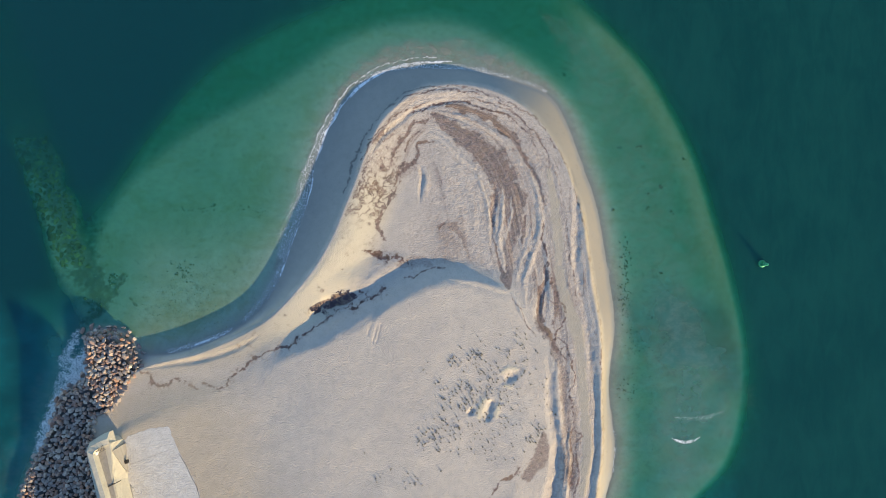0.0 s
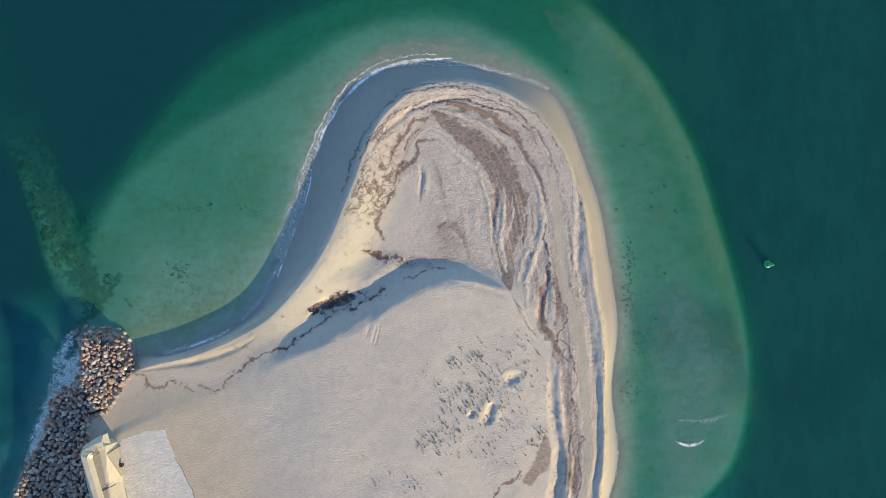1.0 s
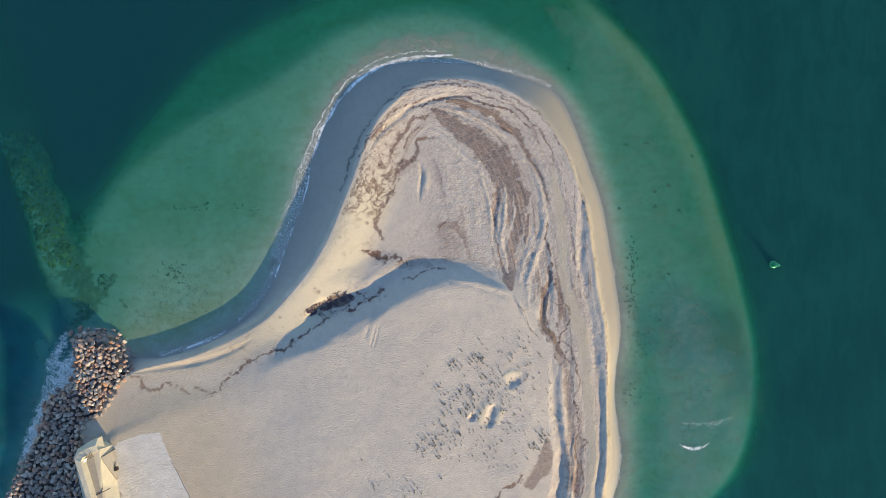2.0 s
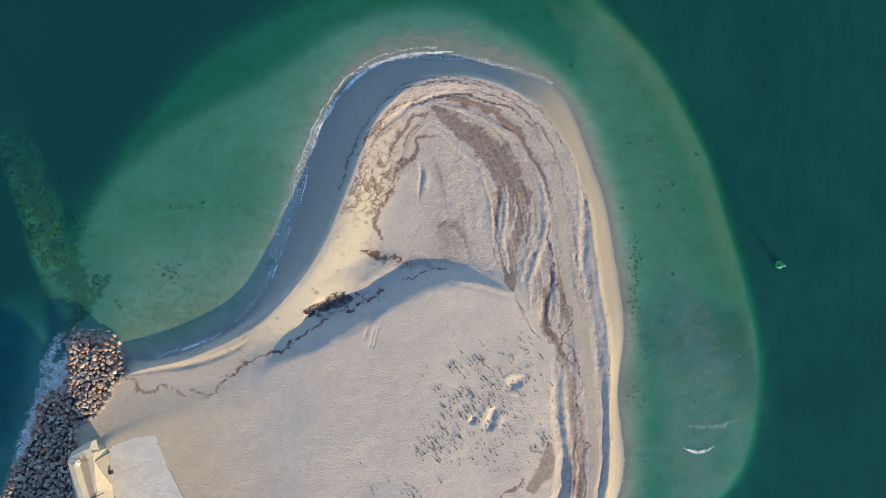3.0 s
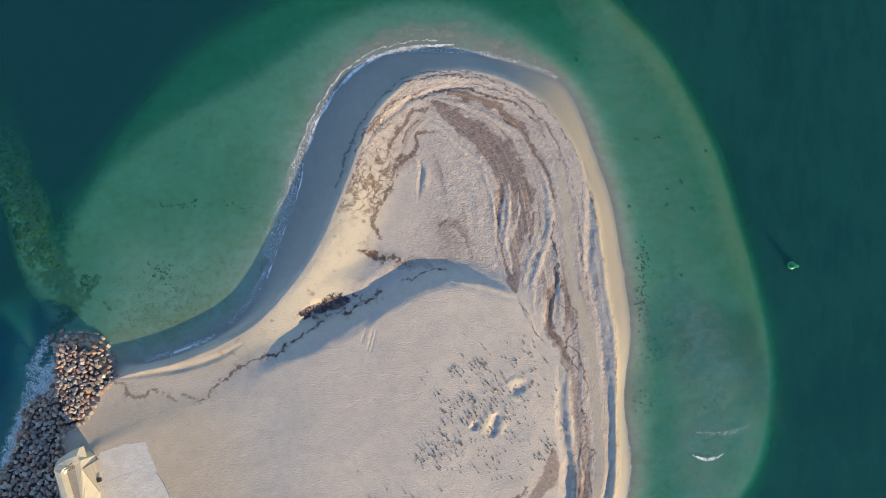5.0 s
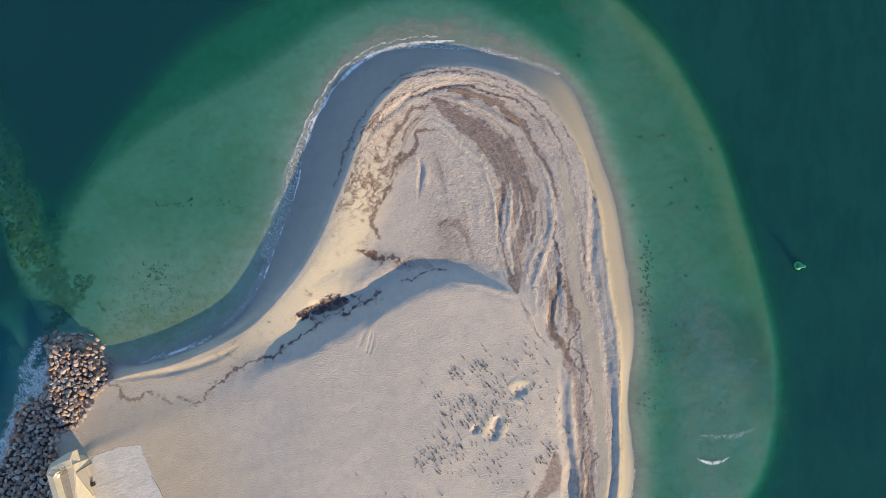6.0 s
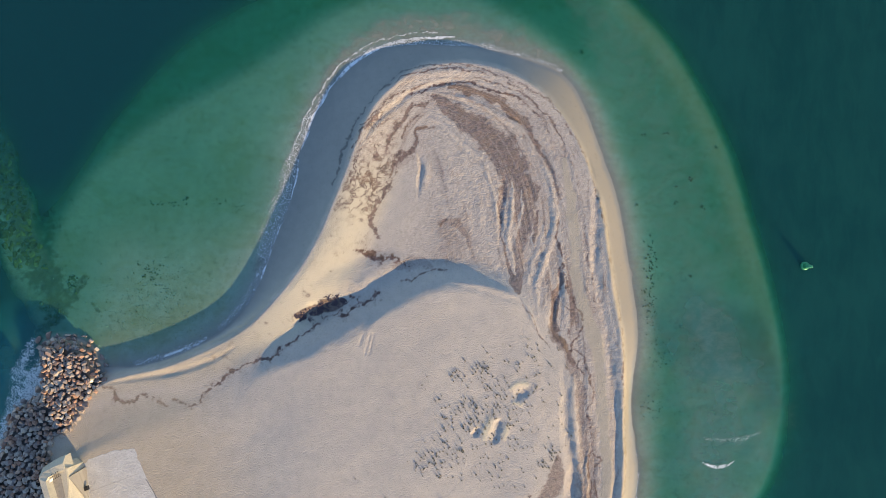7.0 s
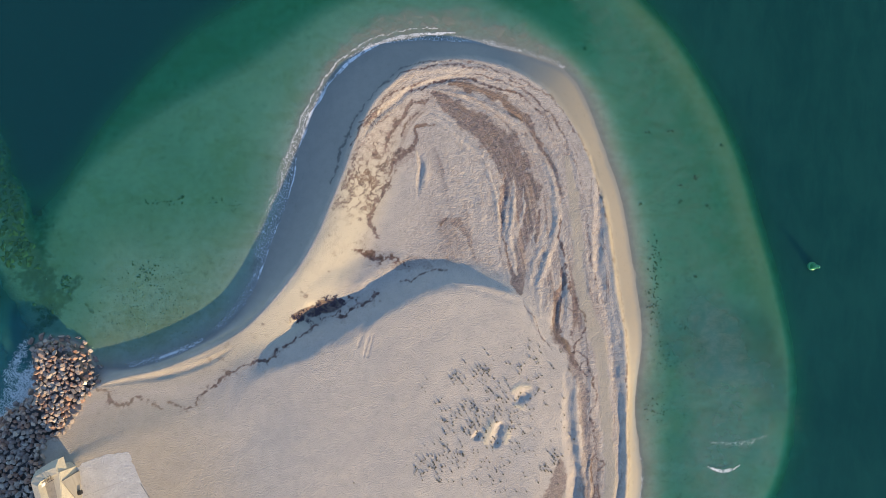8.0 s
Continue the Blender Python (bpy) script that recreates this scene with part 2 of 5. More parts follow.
def grain(x, y, scale, seed=0, octaves=3, gain=0.5):
    """Smooth noise between -1 and 1."""
    total, amp, norm = 0.0, 1.0, 0.0
    for o in range(octaves):
        u, v = x / scale, y / scale
        ix, iy = np.floor(u).astype(np.int64), np.floor(v).astype(np.int64)
        fx, fy = u - ix, v - iy
        fx, fy = fx * fx * (3 - 2 * fx), fy * fy * (3 - 2 * fy)
        s = seed * 17 + o
        low = lattice(ix, iy, s) * (1 - fx) + lattice(ix + 1, iy, s) * fx
        high = lattice(ix, iy + 1, s) * (1 - fx) + lattice(ix + 1, iy + 1, s) * fx
        total = total + amp * (2 * (low * (1 - fy) + high * fy) - 1)
        norm, amp, scale = norm + amp, amp * gain, scale * 0.5
    return total / norm


def smooth(v, lo, hi):
    t = np.clip((v - lo) / (hi - lo), 0, 1)
    return t * t * (3 - 2 * t)


# coarse sheet on which distances to the outlines are worked out
CX, CY = np.arange(-100, 100.1, 0.5), np.arange(-70, 62.1, 0.5)
CGX, CGY = np.meshgrid(CX, CY)


def outline_distance(line, closed=True):
    """Metres to a line; inside a closed one positive, outside negative."""
    best = np.full(CGX.shape, 1e9)
    inside = np.zeros(CGX.shape, bool)
    n = len(line)
    for i in range(n if closed else n - 1):
        (ax, ay), (bx, by) = line[i], line[(i + 1) % n]
        dx, dy = bx - ax, by - ay
        t = np.clip(((CGX - ax) * dx + (CGY - ay) * dy) / (dx * dx + dy * dy + 1e-9), 0, 1)
        best = np.minimum(best, (CGX - ax - t * dx) ** 2 + (CGY - ay - t * dy) ** 2)
        if closed and ay != by:
            inside ^= ((ay > CGY) != (by > CGY)) & (CGX < (bx - ax) * (CGY - ay) / (by - ay) + ax)
    best = np.sqrt(best)
    return np.where(inside, best, -best) if closed else best


def sample(field, gx, gy):
    u, v = np.clip((gx - CX[0]) / 0.5, 0, len(CX) - 1.001), np.clip((gy - CY[0]) / 0.5, 0, len(CY) - 1.001)
    i, j = u.astype(int), v.astype(int)
    fu, fv = u - i, v - j
    return (field[j, i] * (1 - fu) + field[j, i + 1] * fu) * (1 - fv) + (field[j + 1, i] * (1 - fu) + field[j + 1, i + 1] * fu) * fv


SOUTH = [(1070, 1250), (120, 1250)]
WATERLINE = curve([(160, 720), (200, 670), (245, 632), (300, 628), (350, 614), (400, 592), (440, 567), (472, 533), (494, 492), (508, 453), (523, 416), (538, 381), (549, 336),
                   (556, 296), (572, 252), (594, 207), (624, 167), (660, 138), (705, 124), (760, 121), (820, 124), (870, 132), (920, 147), (962, 164),
                   (988, 190), (1006, 225), (1020, 262), (1033, 300), (1050, 345), (1062, 395), (1070, 445), (1079, 500), (1086, 550), (1086, 600),
                   (1080, 645), (1077, 690), (1083, 750), (1087, 790), (1083, 835), (1070, 890), (1060, 980)] + SOUTH + [(120, 900), (120, 780)], 0.2, True)
DRY_EDGE = curve([(180, 715), (220, 672), (262, 648), (300, 638), (350, 626), (400, 606), (440, 587), (480, 561), (520, 521), (560, 471), (590, 419), (610, 371), (630, 322),
                  (648, 272), (668, 228), (694, 195), (735, 162), (790, 149), (845, 153), (900, 172), (945, 204), (985, 256), (1012, 320), (1030, 380),
                  (1040, 450), (1050, 520), (1060, 570), (1065, 640), (1063, 720), (1064, 800), (1053, 890), (1040, 980)] + [(1045, 1250), (145, 1250)] + [(145, 900), (150, 770)], 1.6, True)
SHELF = curve([(85, 600), (128, 550), (158, 505), (168, 445), (188, 390), (222, 335), (270, 288), (340, 235), (430, 188), (500, 148), (550, 112), (581, 90), (620, 68), (665, 52), (720, 42),
               (771, 40), (815, 46), (855, 61), (918, 96), (981, 150), (1023, 206), (1056, 280), (1080, 370), (1100, 470), (1112, 600), (1110, 760), (1100, 900),
               (1095, 1250), (150, 1250), (20, 950), (70, 720)], 0.0, True)
DROPOFF = curve([(-110, 600), (-10, 545), (80, 500), (140, 430), (172, 370), (210, 310), (260, 252), (330, 195), (410, 140), (490, 92), (580, 52), (660, 22), (760, 2), (850, -18), (930, -45), (1000, -30),
                 (1060, 15), (1105, 55), (1150, 105), (1195, 175), (1245, 275), (1280, 385), (1313, 500), (1335, 620), (1331, 730), (1302, 828), (1240, 900),
                 (1160, 980), (1140, 1250), (40, 1250), (-40, 950), (-90, 800), (-120, 700)], 0.0, True)
PLATEAU = curve([(165, 765), (225, 692), (330, 668), (420, 648), (500, 616), (560, 594), (620, 564), (680, 527), (730, 500), (780, 484), (830, 486), (872, 501), (905, 516), (935, 565), (962, 610),
                 (975, 660), (972, 740), (968, 800), (950, 880), (930, 980)] + [(930, 1250), (150, 1250), (150, 900)], 2.4, True)
MOLE = curve([(150, 596), (178, 588), (205, 592), (226, 608), (240, 640), (232, 662), (206, 692), (190, 722), (166, 738), (156, 752), (170, 800), (183, 850), (197, 900), (224, 1000),
              (215, 1250), (0, 1250), (20, 960), (34, 880), (50, 835), (78, 785), (94, 740), (106, 702), (144, 676), (152, 640)], 1.5, True)
REEF = curve([(-60, -60), (-10, 40), (25, 120), (50, 210), (80, 300), (108, 380), (130, 450), (160, 520)], -1.5)

D_WATER, D_DRY, D_SHELF, D_DROP, D_PLAT, D_MOLE = (outline_distance(c) for c in (WATERLINE, DRY_EDGE, SHELF, DROPOFF, PLATEAU, MOLE))
D_REEF = outline_distance(REEF, False)
APRON_EDGE = [(214, 784), (238, 767), (275, 757), (298, 757), (306, 776), (330, 826), (346, 858), (360, 890), (410, 1000), (470, 1150), (290, 1150), (236, 890), (224, 850), (217, 810)]
D_APRON = outline_distance(curve(APRON_EDGE, 2.0, True))
INNER = curve([(745, 225), (790, 250), (828, 290), (852, 345), (862, 400), (872, 455), (893, 503)])
OUTER = curve([(745, 176), (800, 170), (860, 184), (910, 218), (952, 275), (978, 350), (990, 430), (1000, 520), (1008, 600), (1012, 700), (1010, 880)])
D_INNER, D_OUTER = outline_distance(INNER, False), outline_distance(OUTER, False)


def stroke(gx, gy, points, widths, level=1.5, fading=False):
    """How far inside a band of changing width each place lies: 1 on its middle line, 0 on its rim, less outside."""
    line = curve(points, level, steps=4)
    w = np.interp(np.linspace(0, 1, len(line)), np.linspace(0, 1, len(widths)), widths) * 0.1
    best = np.full(gx.shape, -3.0)
    share = np.zeros(gx.shape)
    for i in range(len(line) - 1):
        (ax, ay), (bx, by) = line[i], line[i + 1]
        dx, dy = bx - ax, by - ay
        t = np.clip(((gx - ax) * dx + (gy - ay) * dy) / (dx * dx + dy * dy + 1e-9), 0, 1)
        d = np.hypot(gx - ax - t * dx, gy - ay - t * dy)
        here = w[i] + t * (w[i + 1] - w[i])
        v = 1 - d / here
        share = np.where(v > best, here / w.max(), share)
        best = np.maximum(best, v)
    return (best, share) if fading else best


def window(gx, gy, points, pad, level=1.5):
    """The rows and columns of a grid that hold a line of the plan."""
    p = np.array(plan(points, level))
    xs, ys = gx[0], gy[:, 0]
    i0, i1 = np.searchsorted(xs, p[:, 0].min() - pad), np.searchsorted(xs, p[:, 0].max() + pad)
    j0, j1 = np.searchsorted(ys, p[:, 1].min() - pad), np.searchsorted(ys, p[:, 1].max() + pad)
    return slice(j0, j1), slice(i0, i1)


def bands(gx, gy, field, rows, ragged=0.5, size=1.2, soft=0.8, warp=0.5, seed=0):
    """Lays bands of the plan into a field."""
    for k, (points, widths, amount) in enumerate(rows):
        w = window(gx, gy, points, max(widths) * 0.2 + 1)
        x, y = gx[w], gy[w]
        v = stroke(x + warp * grain(x, y, 1.7, 3, 4, 0.6), y + warp * grain(x, y, 1.7, 4, 4, 0.6), points, widths)
        v = smooth(v + ragged * grain(x, y, size, 40 + k + seed, 4, 0.6), 0.0, soft) * amount
        field[w] = np.maximum(field[w], v)


def ridges(gx, gy, h, rows):
    """Adds low ridges (or furrows) with a rounded section along lines of the plan."""
    for points, widths, height in rows:
        w = window(gx, gy, points, max(widths) * 0.1 + 1)
        v, share = stroke(gx[w] + 0.3 * grain(gx[w], gy[w], 1.8, 5, 3), gy[w], points, widths, fading=True)
        h[w] += height * share ** 1.5 * smooth(v, 0.0, 1.0) * (1 + 0.45 * grain(gx[w], gy[w], 2.2, 9, 4, 0.6))


def drop_distance(gx, gy):
    """Metres inside the line where the shelf falls away; the north-western slope lies farther out."""
    return sample(D_DROP, gx, gy) + 4.5 * smooth(12 - gx, 0.0, 12.0) * smooth(gy, 6.0, 18.0) * smooth(gx, -60.0, -38.0)


def base_height(gx, gy):
    """The lie of the land and of the sea bed."""
    dw, dd, ds, pl = (sample(f, gx, gy) for f in (D_WATER, D_DRY, D_SHELF, D_PLAT))
    dp = drop_distance(gx, gy)
    # the crest of the beach: high to the west, low to the east
    crest = 1.35 + (0.22 + 1.08 * smooth(gy, -17.0, 2.0)) * smooth(-gx, 2.0, 16.0) * (1 - 0.55 * smooth(-gx, 30.0, 50.0))
    face = np.clip(dw / (np.maximum(dw, 0) + np.maximum(-dd, 0) + 1e-6), 0, 1)
    land = crest * np.where(dd > 0, 1.0, face ** (1.1 + 0.5 * smooth(-gx, 4.0, 14.0)))
    bowl = crest + (1.15 - crest) * smooth(dd, 0.2, 9.0)
    land = np.where(dd > 0, bowl, land)
    edge = pl + 0.35 * grain(gx, gy, 3.0, 11)
    edge = edge / (1 + 1.1 * smooth(gx, 9.0, 16.0) + 2.2 * smooth(-gx, 27.0, 38.0))
    table = 2.95 - 1.05 * smooth(-gx, 18.0, 36.0) - 0.88 * smooth(gx, -8.0, 19.0)
    land = land + (table - land) * smooth(edge, -2.9, 2.7) * smooth(dd, -0.3, 3.0 + 6.0 * smooth(-gx, 27.0, 38.0))
    off = np.maximum(-dw, 0)
    bed = -(1.42 + 0.25 * smooth(gx, 20.0, 32.0) - 0.52 * smooth(-gy, -9.0, 6.0) * smooth(-gx, 20.0, 32.0) * smooth(gx, -60.0, -50.0)) * (1 - np.exp(-0.24 * off)) - 0.008 * off
    # the eastern shelf: shoaling to the south, a bar along its rim, a steeper drop
    east = smooth(gx, 20.0, 32.0)
    bed = bed - (1.35 - 1.05 * smooth(gx, 18.0, 28.0)) * smooth(-ds, -1.0, 2.6) - (5.5 - 1.8 * east) * smooth(-dp, -2.5, 9.5) - 1.8 * east * smooth(-dp, -2.6, -1.0) - 1.5 * smooth(-dp, 4.0, 25.0)
    bed = bed + east * smooth(off, 4.0, 11.0) * (0.62 * smooth(-gy, -8.0, 18.0) * smooth(dp, -2.0, 3.0) + 0.35 * np.exp(-((dp - 3.5) / 2.8) ** 2))
    bed = bed + 0.55 * smooth(gx, 12.0, 24.0) * smooth(gy, -10.0, 2.0) * np.exp(-((dp - 3.6) / 2.2) ** 2)
    bed = bed + 0.06 * grain(gx, gy, 6.0, 21) * smooth(off, 0.5, 4)
    reef = sample(D_REEF, gx, gy)
    bed = np.maximum(bed, -8.5 + (4.9 + 2.0 * smooth(-gy, -44, 0)) * smooth(-reef - 1.2 * grain(gx, gy, 3.0, 23), -7.5, -2.5))
    h = np.where(dw > 0, land, bed)
    mole = sample(D_MOLE, gx, gy)
    return np.where(mole > -3, np.maximum(h, -0.9 + np.minimum(2.7 - 0.8 * smooth(-gy, 24.0, 32.0), (mole + 1.2) * 1.15)), h)


def sheet(name, xs, ys, height, layers, material):
    """One grid mesh with its layers."""
    nx, ny = len(xs), len(ys)
    me = bpy.data.meshes.new(name)
    gx, gy = np.meshgrid(xs, ys)
    co = np.stack([gx, gy, height], -1).reshape(-1, 3).astype(np.float32)
    i = np.arange((ny - 1) * (nx - 1))
    a = (i // (nx - 1)) * nx + i % (nx - 1)
    quads = np.stack([a, a + 1, a + 1 + nx, a + nx], 1).astype(np.int32)
    me.vertices.add(len(co))
    me.vertices.foreach_set("co", co.ravel())
    me.loops.add(quads.size)
    me.loops.foreach_set("vertex_index", quads.ravel())
    me.polygons.add(len(quads))
    me.polygons.foreach_set("loop_start", np.arange(0, quads.size, 4, dtype=np.int32))
    me.polygons.foreach_set("use_smooth", np.ones(len(quads), bool))
    me.update(calc_edges=True)
    for key, v in layers.items():
        me.attributes.new(key, "FLOAT", "POINT").data.foreach_set("value", np.ascontiguousarray(v, dtype=np.float32).ravel())
    me.materials.append(material)
    return new(name, me)


def far(start, stop, step):
    """Lines ever farther apart, out to the horizon."""
    out, x = [], start
    while x < stop:
        step *= 1.35
        x += step
        out.append(x)
    return np.array(out)


def lines(lo, f0, f1, hi, fine, coarse):
    mid = np.concatenate([np.arange(lo, f0, coarse), np.arange(f0, f1, fine), np.arange(f1, hi, coarse)])
    return np.concatenate([-far(-mid[0], 3500, coarse)[::-1], mid, far(mid[-1], 3500, coarse)])


LIFT = 0.13  # the bed is built much flatter than the light's way through the water is long


# ------------------------------------------------------------------ ground: sand spit and sea bed in one sheet
def build_ground():
    xs, ys = lines(-92, -62, 33, 92, 0.16, 0.7), lines(-60, -46.5, 34, 54, 0.16, 0.7)
    gx, gy = np.meshgrid(xs, ys)
    h = base_height(gx, gy)
    dw, dd, pl = (sample(f, gx, gy) for f in (D_WATER, D_DRY, D_PLAT))
    dry = smooth(dd, 0.0, 0.8)
    bowl = dry * (1 - smooth(pl, -3.0, 0.0))
    # strand lines, ever the same distance between the inner and the outer line
    a, b = sample(D_INNER, gx, gy), sample(D_OUTER, gx, gy)
    across = a / (a + b + 1e-6)
    fan = bowl * smooth(gx, -6, 2) * smooth(dd, 0.5, 2.5)
    # a smooth sandy lane between the strand lines and the berm
    lane_w = np.zeros_like(h)
    bands(gx, gy, lane_w, [([(972, 300), (980, 350), (987, 407), (990, 457), (994, 507), (1005, 545), (1018, 580), (1028, 620), (1032, 680), (1037, 740), (1040, 797), (1032, 870)], (5, 9, 10, 11, 12, 14, 13, 12, 11, 11, 12, 11), 0.95)], 0.35, 2.0, 0.5)
    fan = fan * (1 - 0.8 * lane_w)
    lane = grain(across * 10 + 0.35 * grain(gx, gy, 5, 31, 4, 0.6), (gx + gy) / 14.0, 1.0, 32, 3, 0.6)
    lane_out = grain(dd * 1.1 + 0.5 * grain(gx, gy, 6, 33, 4, 0.6), (gx - gy) / 16.0, 1.0, 34, 3, 0.6)
    h += fan * (0.09 * lane + 0.085 * grain(across * 17 + 0.45 * grain(gx, gy, 6, 35, 3), (gx + gy) / 14.0, 1.0, 30, 2)) + bowl * smooth(gx, 6, 14) * 0.06 * lane_out * (1 - lane_w)
    # berm along the eastern beach and the hollow behind it
    ridges(gx, gy, h, [([(1005, 300), (1028, 360), (1040, 440), (1049, 510), (1058, 570), (1062, 640), (1064, 720), (1064, 800), (1056, 890), (1045, 960)], (3, 8, 10, 12, 12, 12), 0.26)])
    ridges(gx, gy, h, [([(1012, 300), (1022, 360), (1020, 420), (1021, 470), (1030, 520), (1038, 570), (1043, 615), (1049, 665), (1054, 705), (1053, 745), (1055, 785), (1050, 830), (1043, 880), (1036, 960)], (4, 9, 11, 11, 10, 10, 10, 9, 10, 10, 10, 10, 10, 10), -0.26)])
    # ledge east of the plateau
    ridges(gx, gy, h, [([(970, 632), (973, 671), (971, 700), (976, 735), (980, 765), (985, 790), (986, 825), (980, 860), (974, 900), (966, 960)], (4, 11, 12, 13, 12, 14, 17, 18, 19, 20), -0.55)])
    ridges(gx, gy, h, [([(985, 640), (987, 680), (988, 720), (993, 770), (1001, 810), (999, 855), (994, 930)], (5, 10, 11, 11, 12, 13, 13), 0.34)])
    ridges(gx, gy, h, [([(1011, 745), (1006, 785), (1009, 817), (1005, 856), (998, 900)], (2, 4, 4, 4, 3), 0.16)])
    # a narrow scarp in the bowl
    ridges(gx, gy, h, [([(743, 292), (746, 305), (747, 322), (743, 345), (741, 362)], (1.5, 5, 6, 4, 1.5), -0.26)])
    ridges(gx, gy, h, [([(751, 294), (755, 310), (756, 325), (751, 350)], (2, 9, 10, 2), 0.13)])
    # hollows filled with shade between the gravel ridges
    ridges(gx, gy, h, [([(880, 318), (877, 345), (872, 380), (869, 410), (873, 445)], (2, 7, 8, 7, 3), -0.20)])
    ridges(gx, gy, h, [([(940, 395), (932, 425), (922, 460)], (2, 7, 2), -0.06)])
    ridges(gx, gy, h, [([(659, 274), (670, 253), (689, 231), (712, 213), (727, 198), (758, 187), (792, 179), (815, 178), (850, 188)], (2, 6, 8, 8, 7, 7, 7, 6, 2), -0.17)])
    ridges(gx, gy, h, [([(868, 222), (900, 242), (925, 272), (945, 306), (958, 340)], (2, 5, 5, 5, 2), -0.18)])
    ridges(gx, gy, h, [([(690, 200), (730, 173), (790, 162), (850, 168), (905, 194)], (3, 9, 9, 9, 3), 0.07)])
    ridges(gx, gy, h, [([(967, 480), (962, 510), (954, 545), (955, 565), (968, 590)], (4, 7, 8, 8, 4), -0.22)])
    ridges(gx, gy, h, [([(250, 655), (300, 646), (360, 636), (420, 616), (455, 597)], (3, 7, 9, 8, 4), -0.17)])
    ridges(gx, gy, h, [([(285, 640), (340, 628), (400, 607), (440, 588)], (3, 7, 7, 3), 0.05)])
    ridges(gx, gy, h, [([(795, 492), (845, 499), (880, 509), (898, 517)], (4, 10, 10, 4), 0.20)])
    ridges(gx, gy, h, [([(905, 520), (920, 550), (935, 580)], (3, 6, 3), 0.22)])
    # shoulder and hollow at the foot of the plateau, where the shrub grows
    ridges(gx, gy, h, [([(545, 596), (590, 576), (640, 552), (690, 528)], (6, 26, 26, 6), 0.16)])
    ridges(gx, gy, h, [([(548, 558), (585, 546), (620, 534)], (8, 28, 10), -0.75)])
    ridges(gx, gy, h, [([(585, 505), (625, 498), (655, 492), (690, 470), (720, 455)], (10, 34, 40, 28, 8), 0.42)])
    # bare gravel ridges through the wrack
    bare = []
    bare.append(([(762, 236), (782, 246), (803, 267), (838, 297), (853, 331), (864, 370), (869, 430), (884, 492)], (4, 6, 6, 7, 6, 6, 5, 3), 0.16))
    bare.append(([(803, 200), (838, 212), (868, 231), (899, 254), (921, 284), (940, 315), (952, 345), (957, 390), (950, 433), (937, 473), (927, 510), (930, 545)], (3, 6, 8, 9, 8, 7, 7, 8, 8, 8, 7, 4), 0.20))
    bare.append(([(889, 335), (891, 360), (888, 390), (883, 423), (889, 455), (893, 480)], (2, 5, 6, 6, 5, 2), 0.14))
    bare.append(([(941, 405), (930, 440), (920, 470), (913, 500)], (3, 6, 7, 3), 0.10))
    bare.append(([(906, 352), (904, 385), (897, 420)], (1.5, 3, 1.5), 0.08))
    bare.append(([(880, 190), (920, 215), (958, 262), (982, 310), (994, 360)], (3, 5, 6, 5, 3), 0.09))
    ridges(gx, gy, h, bare)
    bared = np.zeros_like(h)
    bands(gx, gy, bared, [(p, w, 1.0) for p, w, _ in bare], 0.4, 0.9, 0.6)
    # two dug pits on the plateau with their spoil
    spoil = np.zeros_like(h)
    for points, widths, height in (([(902, 671), (911, 668)], (11, 11), -0.27), ([(890, 661), (900, 654), (914, 654)], (6, 8, 6), 0.10), ([(893, 684), (904, 686)], (5, 5), 0.07),
                                   ([(862, 740), (870, 715)], (10, 10), -0.30), ([(846, 738), (852, 722), (857, 708)], (9, 11, 8), 0.11), ([(878, 738), (882, 720)], (6, 6), 0.10), ([(832, 733), (835, 726)], (7, 7), -0.28)):
        w = window(gx, gy, points, 3, 2.9)
        v = smooth(stroke(gx[w] + 0.3 * grain(gx[w], gy[w], 1.1, 12), gy[w] + 0.3 * grain(gx[w], gy[w], 1.1, 13), points, widths, 2.9), 0, 0.9)
        h[w] += height * v
        if height > 0:
            spoil[w] = np.maximum(spoil[w], v)
    # wheel tracks
    for points in ([(651, 592), (656, 575)], [(660, 606), (668, 575)], [(666, 607), (674, 574)]):
        w = window(gx, gy, points, 2, 2.9)
        h[w] -= 0.07 * smooth(stroke(gx[w], gy[w], points, (3.2, 3.2), 2.9), 0, 0.9)
    # low swells of blown sand on the plateau
    h += smooth(pl, 1.0, 5.0) * 0.07 * grain(gx * 0.6 - gy * 0.8, (gx * 0.8 + gy * 0.6) * 0.45, 4.5, 57, 3)
    # trodden, wind-blown surface
    worn = smooth(dd, 0.1, 1.2)
    h += worn * (0.035 * grain(gx, gy, 2.6, 52, 2) + 0.10 * grain(gx, gy, 11.0, 53, 2))
    h += fan * 0.04 * grain(gx - 0.4 * gy, gy + 0.5 * gx, 0.42, 54, 2)
    h += smooth(-dw, 1, 4) * 0.05 * grain(gx, gy, 1.5, 55, 3)

    h = np.where(h < 0, h * LIFT, h)

    # level bed of the apron
    h += (1.955 - h) * smooth(sample(D_APRON, gx, gy), -2.6, -0.4)

    weed = np.zeros_like(h)
    # the broad litter field, in its lanes
    field = []
    field.append(([(780, 212), (800, 226), (826, 244), (868, 278), (887, 309), (902, 343), (908, 377)], (12, 20, 25, 33, 35, 34, 28), 0.84))
    field.append(([(917, 340), (915, 380), (907, 417), (900, 447), (898, 480), (902, 508)], (16, 16, 14, 12, 10, 6), 0.80))
    field.append(([(876, 335), (873, 380), (870, 407), (873, 440), (881, 470), (896, 503)], (9, 9, 8, 8, 8, 7), 0.86))
    field.append(([(932, 385), (927, 410), (921, 432)], (3, 7, 3), 0.95))
